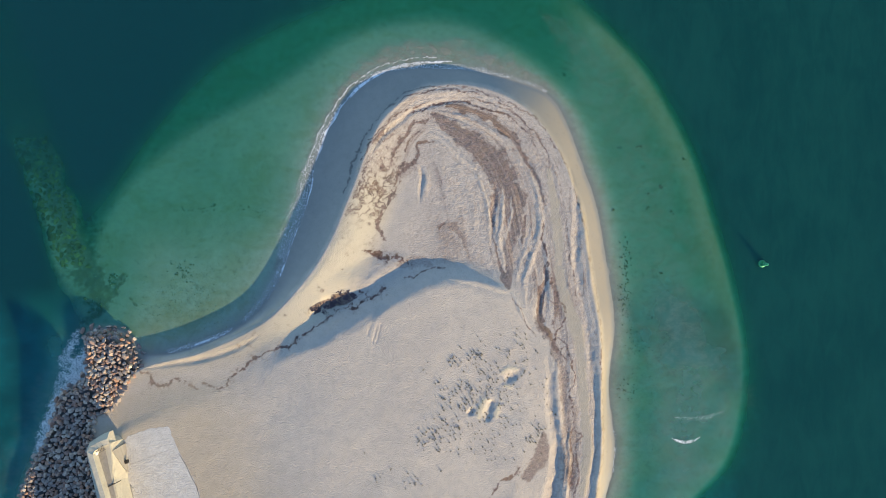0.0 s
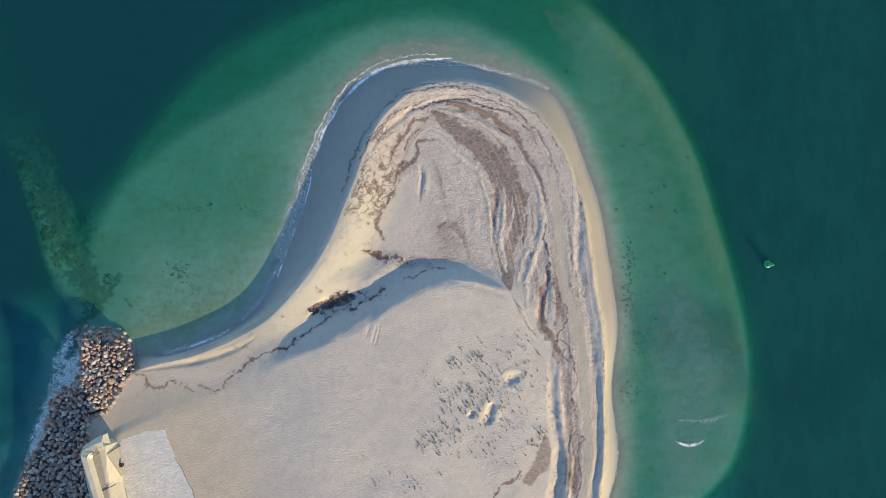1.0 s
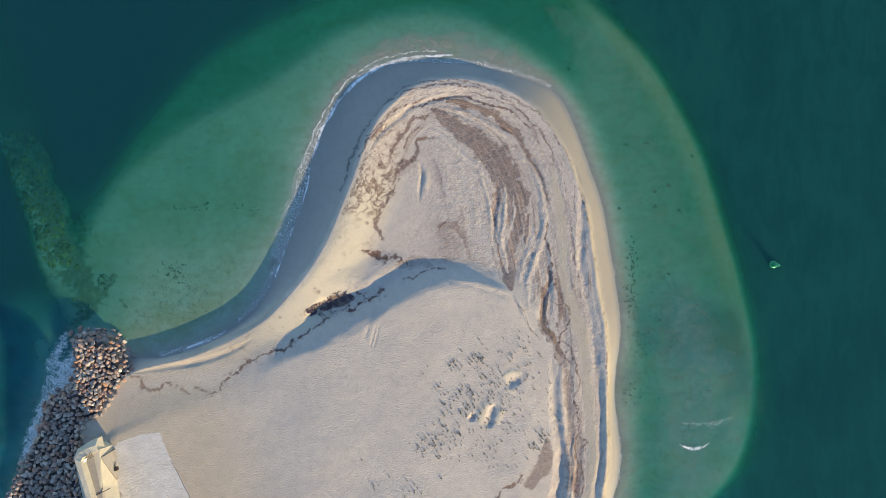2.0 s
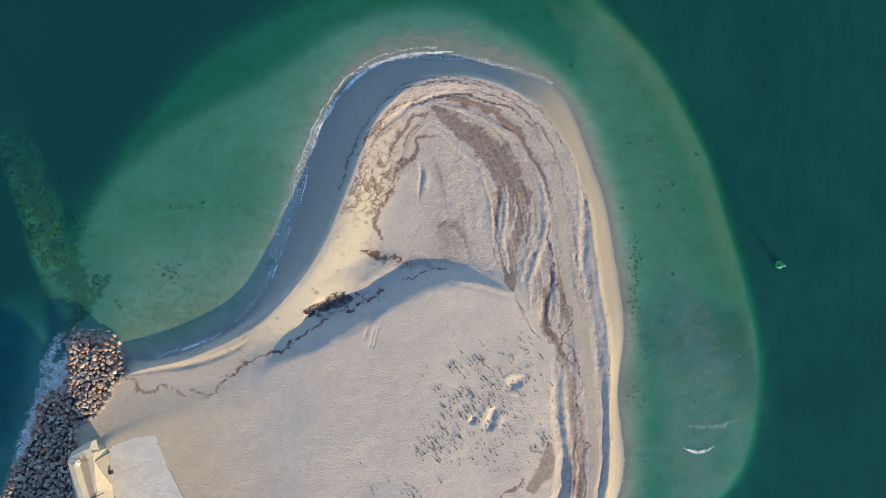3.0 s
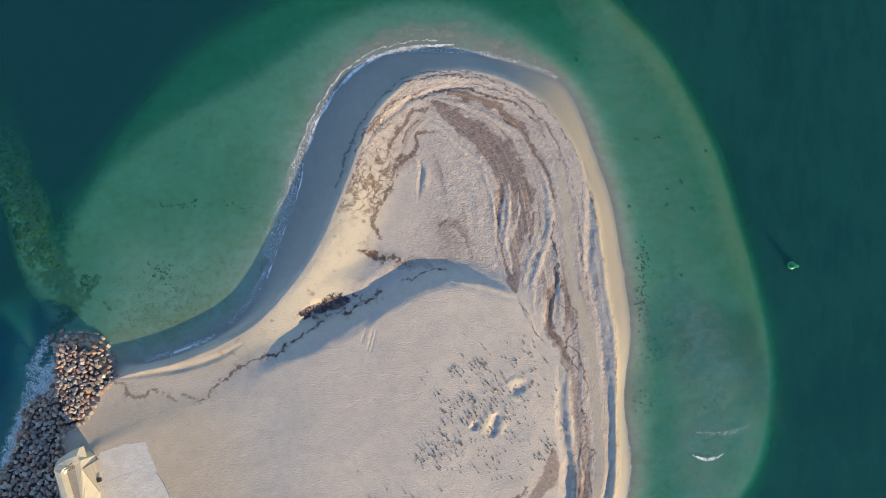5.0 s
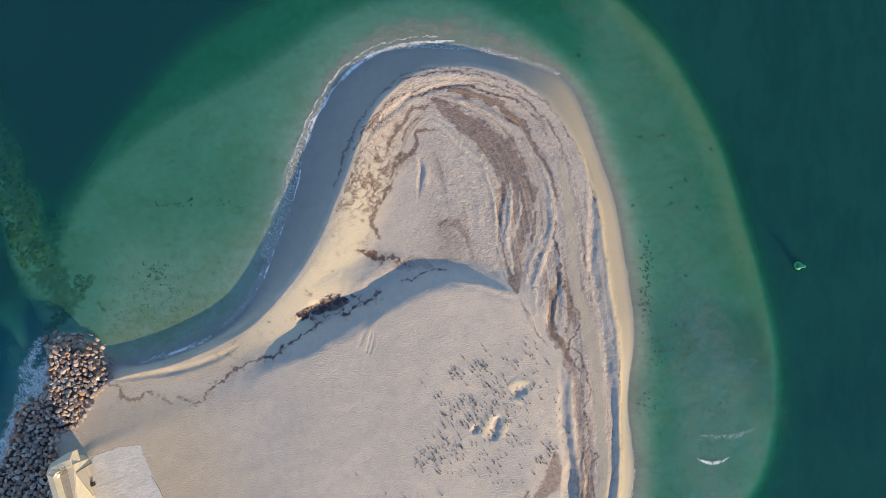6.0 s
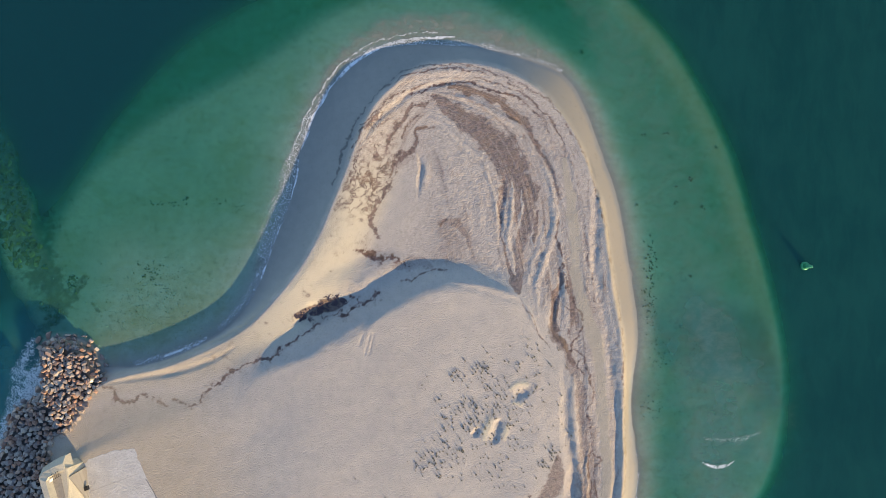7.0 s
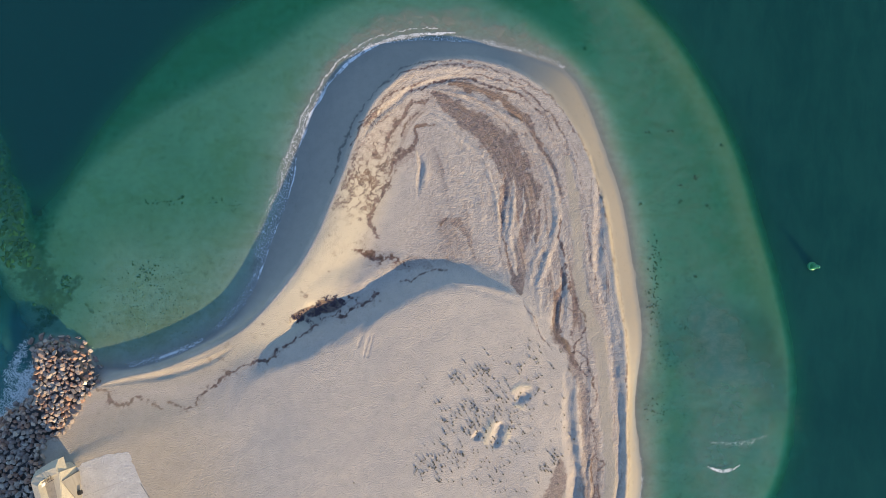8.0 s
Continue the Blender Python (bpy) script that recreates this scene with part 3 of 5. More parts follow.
    field.append(([(792, 187), (830, 195), (868, 211), (891, 228), (906, 247), (922, 271), (941, 298), (956, 332), (964, 360)], (6, 8, 11, 12, 10, 7, 6, 5, 3), 0.95))
    field.append(([(776, 404), (798, 400), (815, 416), (826, 440)], (5, 10, 8, 4), 0.70))
    field.append(([(787, 396), (779, 408)], (3, 3), 1.0))
    field.append(([(950, 560), (961, 584), (977, 607), (985, 631), (993, 659), (997, 690), (1001, 726), (1002, 760), (996, 800), (1000, 850)], (8, 9, 9, 10, 11, 10, 8, 6, 5, 4), 0.66))
    field.append(([(967, 470), (967, 487), (963, 507), (955, 535), (953, 557), (960, 573), (974, 596), (984, 618)], (3, 6, 7, 8, 8, 8, 8, 6), 0.98))
    field.append(([(962, 772), (958, 795), (948, 822), (928, 838)], (10, 17, 20, 10), 0.74))
    field.append(([(705, 470), (738, 461), (765, 470)], (6, 10, 6), 0.55))
    field.append(([(700, 318), (722, 305), (735, 300)], (8, 10, 5), 0.5))
    field.append(([(552, 550), (590, 534), (626, 525)], (7, 15, 7), 1.0))
    bands(gx, gy, weed, field, 0.45, 1.2, 0.45, 0.8)
    # lines of wrack left by the tides
    tide = []
    tide.append(([(640, 520), (600, 553), (570, 570), (552, 580), (533, 598), (500, 612), (462, 628), (440, 642), (425, 655), (405, 668), (400, 684), (385, 686), (360, 680)], (1.5, 2, 2, 2.5, 3, 4, 5, 5, 4, 3.5, 3, 2), 1.1))
    tide.append(([(648, 440), (682, 455), (728, 465)], (6, 9, 5), 1.0))
    tide.append(([(636, 515), (650, 519), (655, 530)], (3, 4, 3), 1.2))
    tide.append(([(676, 508), (666, 520), (645, 535), (615, 548)], (4, 4, 3), 1.0))
    tide.append(([(266, 664), (276, 678), (296, 678), (308, 668), (326, 674), (338, 686), (353, 691)], (3, 6, 5, 4, 3, 2), 1.0))
    tide.append(([(238, 652), (255, 661), (275, 660)], (2.5, 3, 2), 1.0))
    tide.append(([(662, 217), (655, 228), (643, 250), (632, 275), (622, 295), (617, 320), (611, 343)], (2, 3, 4, 4.5, 5, 4, 2), 1.25))
    tide.append(([(768, 250), (752, 252), (740, 256), (739, 272), (736, 286), (715, 297), (705, 312), (700, 330), (690, 350), (676, 375), (668, 392), (672, 410), (684, 425)], (3, 5, 5, 6, 7, 12, 11, 9, 9, 8, 7, 7, 4), 0.95))
    tide.append(([(768, 205), (740, 214), (722, 228), (708, 250), (697, 270), (690, 290)], (9, 9, 8, 7, 6, 3), 0.9))
    tide.append(([(740, 232), (722, 250), (716, 268)], (4, 5, 3), 0.9))
    tide.append(([(727, 201), (758, 189), (792, 181), (811, 180), (838, 185), (868, 196), (891, 201), (914, 213), (929, 230), (956, 260), (971, 287), (986, 314), (994, 345)], (3, 3, 3, 4, 4, 3, 4, 5, 5, 4, 4, 3, 2), 1.15))
    tide.append(([(700, 176), (735, 158), (792, 151), (853, 161), (906, 186), (944, 206), (967, 233), (992, 271), (1014, 316), (1028, 368), (1037, 410)], (2, 2, 2, 2, 2, 2, 2, 2, 2, 2, 2), 0.8))
    tide.append(([(668, 212), (700, 183), (740, 166), (790, 157), (850, 167)], (1.5, 2.5, 2.5, 2.5, 1.5), 0.95))
    tide.append(([(655, 250), (680, 222), (712, 199), (750, 183)], (2, 3, 3, 2), 0.95))
    tide.append(([(640, 285), (660, 250), (690, 224)], (2, 3, 2), 0.9))
    tide.append(([(830, 172), (875, 184), (915, 205), (945, 232), (970, 268)], (1.5, 2.5, 2.5, 2.5, 1.5), 0.9))
    tide.append(([(880, 178), (910, 198), (935, 222), (955, 246), (975, 276)], (1.5, 2, 2.5, 2, 1.5), 0.9))
    tide.append(([(961, 345), (963, 357), (960, 390), (963, 430), (968, 450), (973, 483), (980, 513), (993, 540), (1003, 560), (987, 587), (983, 604)], (3, 4, 4, 4, 3, 2.5, 2.5, 3, 3, 3.5, 4), 1.1))
    tide.append(([(974, 534), (986, 545), (992, 556)], (1.5, 2, 1.5), 0.9))
    tide.append(([(1000, 385), (1005, 420), (1010, 450), (1016, 490), (1022, 540)], (1.5, 2, 2.2, 2, 1.5), 0.8))
    tide.append(([(1008, 330), (1011, 370), (1010, 410)], (1.5, 2, 1.5), 0.7))
    tide.append(([(977, 564), (987, 596), (1001, 611), (1013, 651), (1017, 679), (1009, 698), (1013, 730), (1017, 758), (1029, 773), (1017, 793), (1025, 829), (1021, 852), (1017, 880)], (3, 3, 3, 3, 3, 3, 2.5, 3, 3, 3, 3, 3, 2), 1.0))
    tide.append(([(1001, 611), (990, 625), (1003, 640), (1012, 652)], (2, 2.5, 2.5, 2), 0.9))
    tide.append(([(1014, 760), (1012, 790), (1014, 818), (1010, 858)], (2, 2.5, 3, 2.5), 1.1))
    tide.append(([(790, 471), (760, 477), (735, 487), (715, 492)], (2, 3.5, 2.5, 1.5), 0.9))
    tide.append(([(905, 520), (921, 552), (936, 582), (948, 600)], (1.5, 2, 2, 1.5), 0.85))
    tide.append(([(914, 830), (900, 842), (886, 853), (866, 880)], (6, 4, 3, 2), 1.0))
    tide.append(([(1033, 385), (1043, 440), (1053, 507), (1060, 553), (1066, 607), (1063, 640), (1067, 690), (1067, 740), (1067, 797), (1061, 845), (1054, 880)], (1.5, 2, 2, 2, 2, 2, 2, 2, 2, 2, 2), 0.85))
    bands(gx, gy, weed, [(p, w, k * 1.1) for p, w, k in tide[5:]], 1.05, 0.40, 0.95, 0.65, seed=50)
    # the lines at the foot of the plateau are thin and broken, with crumbs beside them
    bands(gx, gy, weed, [(p, tuple(0.80 * v for v in w), k * 1.35) for p, w, k in tide[:5]], 1.5, 0.55, 1.0, 1.0, seed=90)
    bands(gx, gy, weed, [(p, tuple(2.6 * v for v in w), k * 0.75) for p, w, k in tide[:5]], 2.6, 0.45, 2.6, 1.3, seed=95)
    ochre = np.zeros_like(h)
    bands(gx, gy, ochre, [([(792, 187), (830, 195), (868, 211), (891, 228), (906, 247)], (7, 9, 10, 12, 8), 0.45), ([(969, 560), (968, 580), (978, 602)], (4, 5, 4), 0.9), ([(917, 350), (912, 400)], (6, 5), 0.6),
                          ([(1010, 780), (1009, 840)], (4, 4), 0.7), ([(648, 440), (690, 456)], (6, 8), 0.4)], 0.4, 1.2, 0.6, 0.5, seed=80)
    # scattered wrack over the western bank and the strand lines
    bank = bowl * smooth(-gx, 4, 11) * smooth(8.5 - dd, 0, 3)
    net = 1 - np.abs(grain(gx + 0.9 * grain(gx, gy, 2, 61, 3), gy + 0.9 * grain(gx, gy, 2, 64, 3), 2.6, 62, 4, 0.65)) * 6.5
    patchy = smooth(grain(gx, gy, 3.0, 65, 3), -0.25, 0.3)
    weed = np.maximum(weed, bank * smooth(gy, 2.0, 8.0) * np.clip(net, 0, 1) * (0.60 + 0.55 * patchy))
    slant_x, slant_y = 0.8 * gx - 0.6 * gy, (0.6 * gx + 0.8 * gy) * 0.5
    fringe = 1 - np.abs(grain(slant_x + 0.5 * grain(gx, gy, 1, 66, 3), slant_y + 0.5 * grain(gx, gy, 1, 67, 3), 1.3, 68, 3, 0.6)) * 4.0
    weed = np.maximum(weed, bank * smooth(gy, -6.0, 4.0) * np.clip(fringe, 0, 1) * (0.42 + 0.55 * smooth(grain(gx, gy, 4.0, 69, 2), -0.2, 0.3)))
    weed = np.maximum(weed, bank * 0.72 * smooth(grain(gx + gy * 0.3, gy, 0.9, 63, 3), 0.1, 0.5) * patchy)
    weed = np.maximum(weed, fan * 0.45 * smooth(-lane, 0.05, 0.45) * smooth(gy, -25, -4))
    weed = np.maximum(weed, bowl * smooth(gx, 6, 14) * (1 - 0.8 * lane_w) * 0.38 * smooth(-lane_out, 0.08, 0.42) * smooth(dd, 0.6, 2.0))
    weed *= 1 - 0.85 * bared
    strand = grain(across * 17 + 0.45 * grain(gx, gy, 6, 35, 3), (gx + gy) / 12.0, 1.0, 29, 3, 0.6)
    weed = np.maximum(weed, fan * smooth(dd, 2.5, 4.5) * (1 - 0.7 * bared) * smooth(strand, -0.1, 0.45) * (0.72 + 0.4 * grain(gx, gy, 5, 28)))
    # fine dark threads of weed and shell between the crest and the wet sand
    thread_out = 1 - np.abs(grain(dd * 1.5 + 0.9 * grain(gx, gy, 7, 37, 4, 0.6), (gx - gy) / 9.0, 1.0, 38, 2)) * 6.0
    weed = np.maximum(weed, bowl * np.maximum(smooth(gx, -13, -5), 0.9 * smooth(gy, 12, 17)) * (1 - smooth(dd, 6.0, 10.0)) * np.clip(thread_out, 0, 1) * (1 - 0.8 * lane_w) * (0.55 + 0.5 * grain(gx, gy, 2.5, 39)))
    # the wrack lies in fine threads along the strand
    threads = grain(across * 55 + 1.2 * grain(gx, gy, 4, 35, 3), (gx + gy) / 5.0, 1.0, 36, 2)
    weed *= 1 - fan * 0.20 * smooth(threads, -0.05, 0.4)
    wet = (1 - smooth(dd + 0.5 * grain(gx, gy, 3, 71), -0.9, 0.1)) * (1 - 0.8 * smooth(-h, 0.004, 0.07))
    pebble = np.maximum(np.maximum(fan * 0.9, bowl * smooth(gx, 12, 18) * 0.8), 0.75 * bowl * smooth(gx, -9, -4) * smooth(dd, 2, 6)) * (1 - 0.7 * lane_w) * (0.75 + 0.4 * grain(gx, gy, 3, 72))
    pebble = np.maximum(pebble, 0.7 * bowl * smooth(gy, 10, 16) * (1 - smooth(dd, 4, 7)))
    cream = np.maximum(smooth(-gx, 4, 11) * (1 - smooth(dd, 5, 9.5)) * bowl * (0.9 - 0.5 * smooth(gy, 8.0, 18.0)) * (1 - 0.7 * smooth(-gx, 28.0, 37.0)), smooth(gx, 8, 16) * (1 - smooth(dd, -0.6, 0.6)) * 0.3)
    cream = np.maximum(np.maximum(cream, 0.9 * spoil), 0.35 * lane_w * bowl)
    tan = np.maximum(0.75 * smooth(gx, 9, 20) * (1 - smooth(dd, -0.2, 0.3)) * smooth(dw + 0.25 * grain(gx, gy, 1.8, 74, 3), 0.15, 0.9), 0.62 * smooth(-gx - 0.35 * gy, 36, 56) * smooth(pl, -3, 3))
    tan = np.maximum(np.maximum(tan, 0.45 * lane_w * bowl), 0.5 * smooth(-gx, 26, 36) * smooth(dd, -0.5, 0.5) * (1 - smooth(pl, -2, 2)))
    algae = np.zeros_like(h)
    murky = []
    murky.append(([(280, 560), (350, 535), (420, 470)], (50, 60, 40), 0.24))
    murky.append(([(165, 552), (185, 525), (208, 492)], (16, 18, 13), 0.85))
    murky.append(([(224, 528), (229, 540)], (6, 6), 1.1))
    murky.append(([(145, 568), (165, 556)], (18, 14), 0.9))
    murky.append(([(-40, 0), (25, 120), (50, 210), (80, 300), (108, 380), (130, 450), (160, 520)], (62, 66, 70, 68, 62, 54, 40), 1.0))
    murky.append(([(10, 560), (38, 615), (55, 630)], (24, 20, 20), 0.6))
    bands(gx, gy, algae, murky, 0.6, 0.9)
    bands(gx, gy, algae, [([(1100, 430), (1108, 560), (1110, 690)], (16, 26, 24), 0.12), ([(1140, 470), (1190, 590), (1215, 710), (1195, 840)], (70, 120, 140, 120), 0.14)], 0.6, 2.5, seed=15)
    olive = np.zeros_like(h)
    bands(gx, gy, olive, [([(1000, 5), (1050, 32), (1098, 78), (1140, 135), (1178, 200), (1212, 270), (1240, 345), (1262, 430), (1284, 520), (1298, 620)], (34, 46, 54, 58, 60, 60, 58, 52, 40, 26), 0.9)], 0.35, 4.0, 1.0, 0.8, seed=16)
    bands(gx, gy, olive, [([(225, 590), (290, 580), (360, 558), (420, 515)], (40, 52, 54, 34), 0.75), ([(180, 440), (300, 400), (400, 360), (470, 290)], (60, 80, 80, 50), 0.40)], 0.9, 3.5, 1.3, 0.8, seed=17)
    ground = sheet("ground", xs, ys, h, {"weed": weed, "ochre": ochre, "wet": wet, "pebble": np.clip(pebble, 0, 1), "cream": cream, "algae": algae, "olive": olive, "tan": tan, "calm": np.maximum(1 - smooth(dd, -0.6, 0.3), 0), "gap_shade": smooth(sample(D_MOLE, gx, gy), -0.6, 0.2)}, SAND)
    tagged(ground, "pale sand spit with brown seaweed strand lines and sea bed", "sand", kind="structure")
    return xs, ys, h


GX, GY, GH = build_ground()


def height(x, y):
    """Height of the ground at a place."""
    i, j = int(np.clip(np.searchsorted(GX, x), 1, len(GX) - 1)), int(np.clip(np.searchsorted(GY, y), 1, len(GY) - 1))
    return float(GH[j, i])


# ------------------------------------------------------------------ sea
def build_water():
    xs, ys = lines(-92, -65, 56, 92, 0.22, 0.8), lines(-60, -46, 40, 54, 0.22, 0.8)
    gx, gy = np.meshgrid(xs, ys)
    h = base_height(gx, gy)
    depth = np.maximum(-h, 0.0)
    foam = np.zeros_like(h)
    bands(gx, gy, foam, [([(668, 128), (640, 150), (612, 185), (590, 212), (570, 240)], (12, 16, 20, 18, 16), 0.68)], 0.35, 0.8, 0.7, 0.4)
    bands(gx, gy, foam, [([(570, 240), (552, 275), (541, 310), (533, 345), (522, 385), (505, 425), (495, 450)], (14, 16, 20, 26, 30, 28, 18), 0.55)], 0.35, 0.8, 0.7, 0.4, seed=1)
    bands(gx, gy, foam, [([(508, 450), (485, 495), (458, 535), (425, 570)], (14, 15, 12, 7), 0.50)], 0.35, 0.8, 0.7, 0.4, seed=2)
    bands(gx, gy, foam, [([(410, 585), (370, 603), (330, 617), (290, 625)], (6, 11, 10, 6), 0.62)], 0.35, 0.8, 0.7, 0.4, seed=3)
    bands(gx, gy, foam, [([(690, 118), (740, 116), (800, 116), (850, 122), (900, 134), (940, 148), (966, 160)], (9, 11, 11, 11, 11, 12, 8), 0.62)], 0.35, 0.8, 0.7, 0.4, seed=4)
    bands(gx, gy, foam, [([(150, 640), (140, 660), (122, 690), (100, 715), (80, 760), (62, 800)], (36, 48, 40, 30, 26, 22), 0.95)], 0.35, 0.8, 0.7, 0.4, seed=5)
    bands(gx, gy, foam, [([(1196, 742), (1235, 744), (1262, 740), (1284, 731)], (3, 6, 5, 3), 0.4)], 0.35, 0.8, 0.7, 0.4, seed=6)
    bands(gx, gy, foam, [([(1088, 760), (1091, 800), (1087, 840)], (4, 5, 4), 0.5)], 0.35, 0.8, 0.7, 0.4, seed=9)
    bands(gx, gy, foam, [([(130, 590), (118, 612), (109, 634), (102, 660), (98, 682), (88, 715), (76, 750)], (8, 14, 17, 16, 14, 13, 8), 0.72)], 0.35, 0.8, 0.7, 0.4, seed=10)
    swash = np.zeros_like(h)
    bands(gx, gy, swash, [([(800, 104), (760, 106), (715, 112), (690, 118), (655, 135), (622, 162), (594, 200), (570, 243), (556, 291), (548, 334), (537, 379), (522, 415), (507, 451), (493, 490)], (2, 3, 4, 4, 4.5, 4.5, 4.5, 4, 4, 4, 4, 4, 4, 3, 2), 1.2)], 0.15, 0.8, 0.8, 0.35)
    bands(gx, gy, swash, [([(770, 96), (725, 101), (690, 107), (650, 125), (616, 152), (586, 190), (562, 232), (543, 280), (530, 335), (517, 375)], (1, 2, 2.5, 2.5, 2.5, 2.5, 2.5, 2.5, 2, 1), 0.7)], 0.5, 0.7, 0.8, 0.6, seed=7)
    bands(gx, gy, swash, [([(405, 588), (370, 602), (335, 616)], (2, 5, 3), 0.8)], 0.15, 0.8, 0.8, 0.35, seed=1)
    bands(gx, gy, swash, [([(735, 122), (765, 119), (800, 121), (850, 128), (900, 140), (935, 152), (966, 164)], (2, 3, 3, 3, 3, 4, 3), 1.0)], 0.15, 0.8, 0.8, 0.35, seed=2)
    bands(gx, gy, swash, [([(1018, 262), (1032, 300), (1048, 342)], (2, 3, 2), 0.7)], 0.15, 0.8, 0.8, 0.35, seed=3)
    bands(gx, gy, swash, [([(1196, 742), (1235, 742), (1262, 738), (1284, 729)], (1, 3, 2, 1), 0.30)], 0.15, 0.8, 0.8, 0.35, seed=4)
    bands(gx, gy, swash, [([(1086, 760), (1090, 800), (1086, 840)], (2, 3, 2), 0.6)], 0.15, 0.8, 0.8, 0.35, seed=5)
    bands(gx, gy, swash, [([(1194, 781), (1206, 786), (1220, 787), (1234, 783), (1242, 778)], (1, 3.0, 4.0, 3.0, 1), 1.0)], 0.15, 0.8, 0.8, 0.35, seed=6)
    silt = np.zeros_like(h)
    bands(gx, gy, silt, [([(585, 190), (620, 140), (660, 108), (710, 92), (770, 88), (830, 94), (890, 112), (945, 140), (985, 165)], (8, 20, 28, 30, 30, 30, 26, 18, 8), 0.8)], 0.5, 2.5, 0.9)
    bands(gx, gy, silt, [([(1010, 195), (1030, 260), (1050, 320), (1066, 380), (1076, 450), (1090, 530), (1096, 620), (1096, 720), (1100, 800), (1094, 880)], (16, 30, 38, 44, 48, 52, 54, 54, 52, 48), 0.50)], 0.35, 2.5, 1.5, seed=1)
    bands(gx, gy, silt, [([(1195, 560), (1225, 680), (1205, 800)], (90, 115, 100), 0.27), ([(960, 20), (1010, 60), (1080, 150), (1130, 290), (1160, 420), (1180, 520)], (4, 30, 70, 86, 100, 100), 0.14)], 0.5, 2.5, 0.9, seed=2)
    bands(gx, gy, silt, [([(600, 178), (572, 225), (552, 275), (540, 325), (526, 375), (508, 420), (485, 475)], (16, 18, 18, 18, 18, 16, 8), 0.5)], 0.5, 2.5, 0.9, seed=3)
    bands(gx, gy, silt, [([(160, 610), (120, 670), (85, 730), (50, 800), (20, 880)], (50, 70, 75, 75, 70), 0.13)], 0.6, 3.0, 1.0, seed=4)
    # the open water past the shelf is murkier than that over the sand
    dp, reef, east = drop_distance(gx, gy), sample(D_REEF, gx, gy), smooth(gx, 20.0, 32.0)
    murk = 0.16 * depth + 3.8 * smooth(-dp, -2.5 + 0.7 * east, 9.0 - 3.5 * east + 5.0 * east * smooth(-gy, 12.0, 34.0)) * smooth(depth, 0.8, 2.2) * (1 - 0.97 * smooth(-reef + 1.5 * grain(gx, gy, 5.0, 82), -12.0, -3.5))
    murk = murk + (0.02 + 0.75 * smooth(gy, 4.0, 36.0)) * smooth(-reef + 1.5 * grain(gx, gy, 4.0, 84), -8.0, -2.0)
    clouded = 0.6 * smooth(-gx, 58.0, 68.0) * smooth(-gy, 6.0, 16.0) * (0.8 + 0.5 * grain(gx, gy, 7.0, 85, 3))
    far = np.zeros_like(h)
    bands(gx, gy, far, [([(-40, 470), (5, 560), (18, 640), (8, 740), (-30, 840)], (70, 76, 72, 70, 60), 1.0)], 0.5, 3.0, 1.2, seed=13)
    clouded = clouded * (1 - 0.75 * far)
    haze = np.zeros_like(h)
    bands(gx, gy, haze, [([(1185, 540), (1225, 680), (1205, 800), (1180, 900)], (100, 130, 130, 100), 0.45)], 0.7, 4.0, 1.4, 0.8, seed=12)
    clouded = np.maximum(clouded, haze)
    murk = murk + 1.6 * far + 0.5 * clouded * smooth(depth, 0.3, 1.2)
    murk = murk + 0.35 * east * smooth(grain(gx, gy * 0.6, 9.0, 83, 3), 0.0, 0.5) * smooth(-gy, 4.0, 14.0) * smooth(dp, 0.0, 4.0)
    murk = murk + 1.2 * smooth(-gx, 66.0, 76.0) * smooth(gy, -14.0, -3.0) * smooth(reef, 3.0, 7.0)
    # a band of shade off the mole's tip, put into the water as murk
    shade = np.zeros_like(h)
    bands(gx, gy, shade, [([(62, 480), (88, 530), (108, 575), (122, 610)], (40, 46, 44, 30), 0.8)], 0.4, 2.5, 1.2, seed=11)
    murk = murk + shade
    z = 0.02 * grain(gx * 0.6, gy, 2.0, 81, 3)
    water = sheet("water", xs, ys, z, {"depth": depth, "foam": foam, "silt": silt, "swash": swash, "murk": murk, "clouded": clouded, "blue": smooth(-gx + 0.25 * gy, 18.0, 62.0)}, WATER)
    tagged(water, "calm green sea with thin foam along the beach", "sea", kind="structure")


build_water()


# ------------------------------------------------------------------ things
def finish(name, bm, material, flat=True):
    me = bpy.data.meshes.new(name)
    bm.normal_update()
    bm.to_mesh(me)
    bm.free()
    me.materials.append(material)
    if not flat:
        me.polygons.foreach_set("use_smooth", np.ones(len(me.polygons), bool))
    return me


def part(name, bm, material, parent, label="", flat=True):
    """Links a bmesh as one mesh object under a thing or a part."""
    ob = new(name, bm if isinstance(bm, bpy.types.Mesh) else finish(name, bm, material, flat))
    ob.parent = parent
    return tagged(ob, label)


def loft(bm, low, high):
    """A solid between two rings of as many points."""
    a, b = [bm.verts.new(p) for p in low], [bm.verts.new(p) for p in high]
    n = len(a)
    bm.faces.new(a[::-1]), bm.faces.new(b)
    for i in range(n):
        bm.faces.new((a[i], a[(i + 1) % n], b[(i + 1) % n], b[i]))
    bmesh.ops.recalc_face_normals(bm, faces=bm.faces[:])


def ring(points, level, z=None):
    return [(x, y, level if z is None else z) for x, y in plan(points, level)]


def box(bm, size, m):
    bmesh.ops.create_cube(bm, size=1, matrix=m @ Matrix.Diagonal((*size, 1)))


def rod(bm, a, b, r, r2=None, sides=8):
    a, b = Vector(a), Vector(b)
    turn = (b - a).to_track_quat("Z", "Y").to_matrix().to_4x4()
    bmesh.ops.create_cone(bm, cap_ends=True, segments=sides, radius1=r, radius2=r if r2 is None else r2, depth=(b - a).length,
                          matrix=Matrix.Translation((a + b) / 2) @ turn)


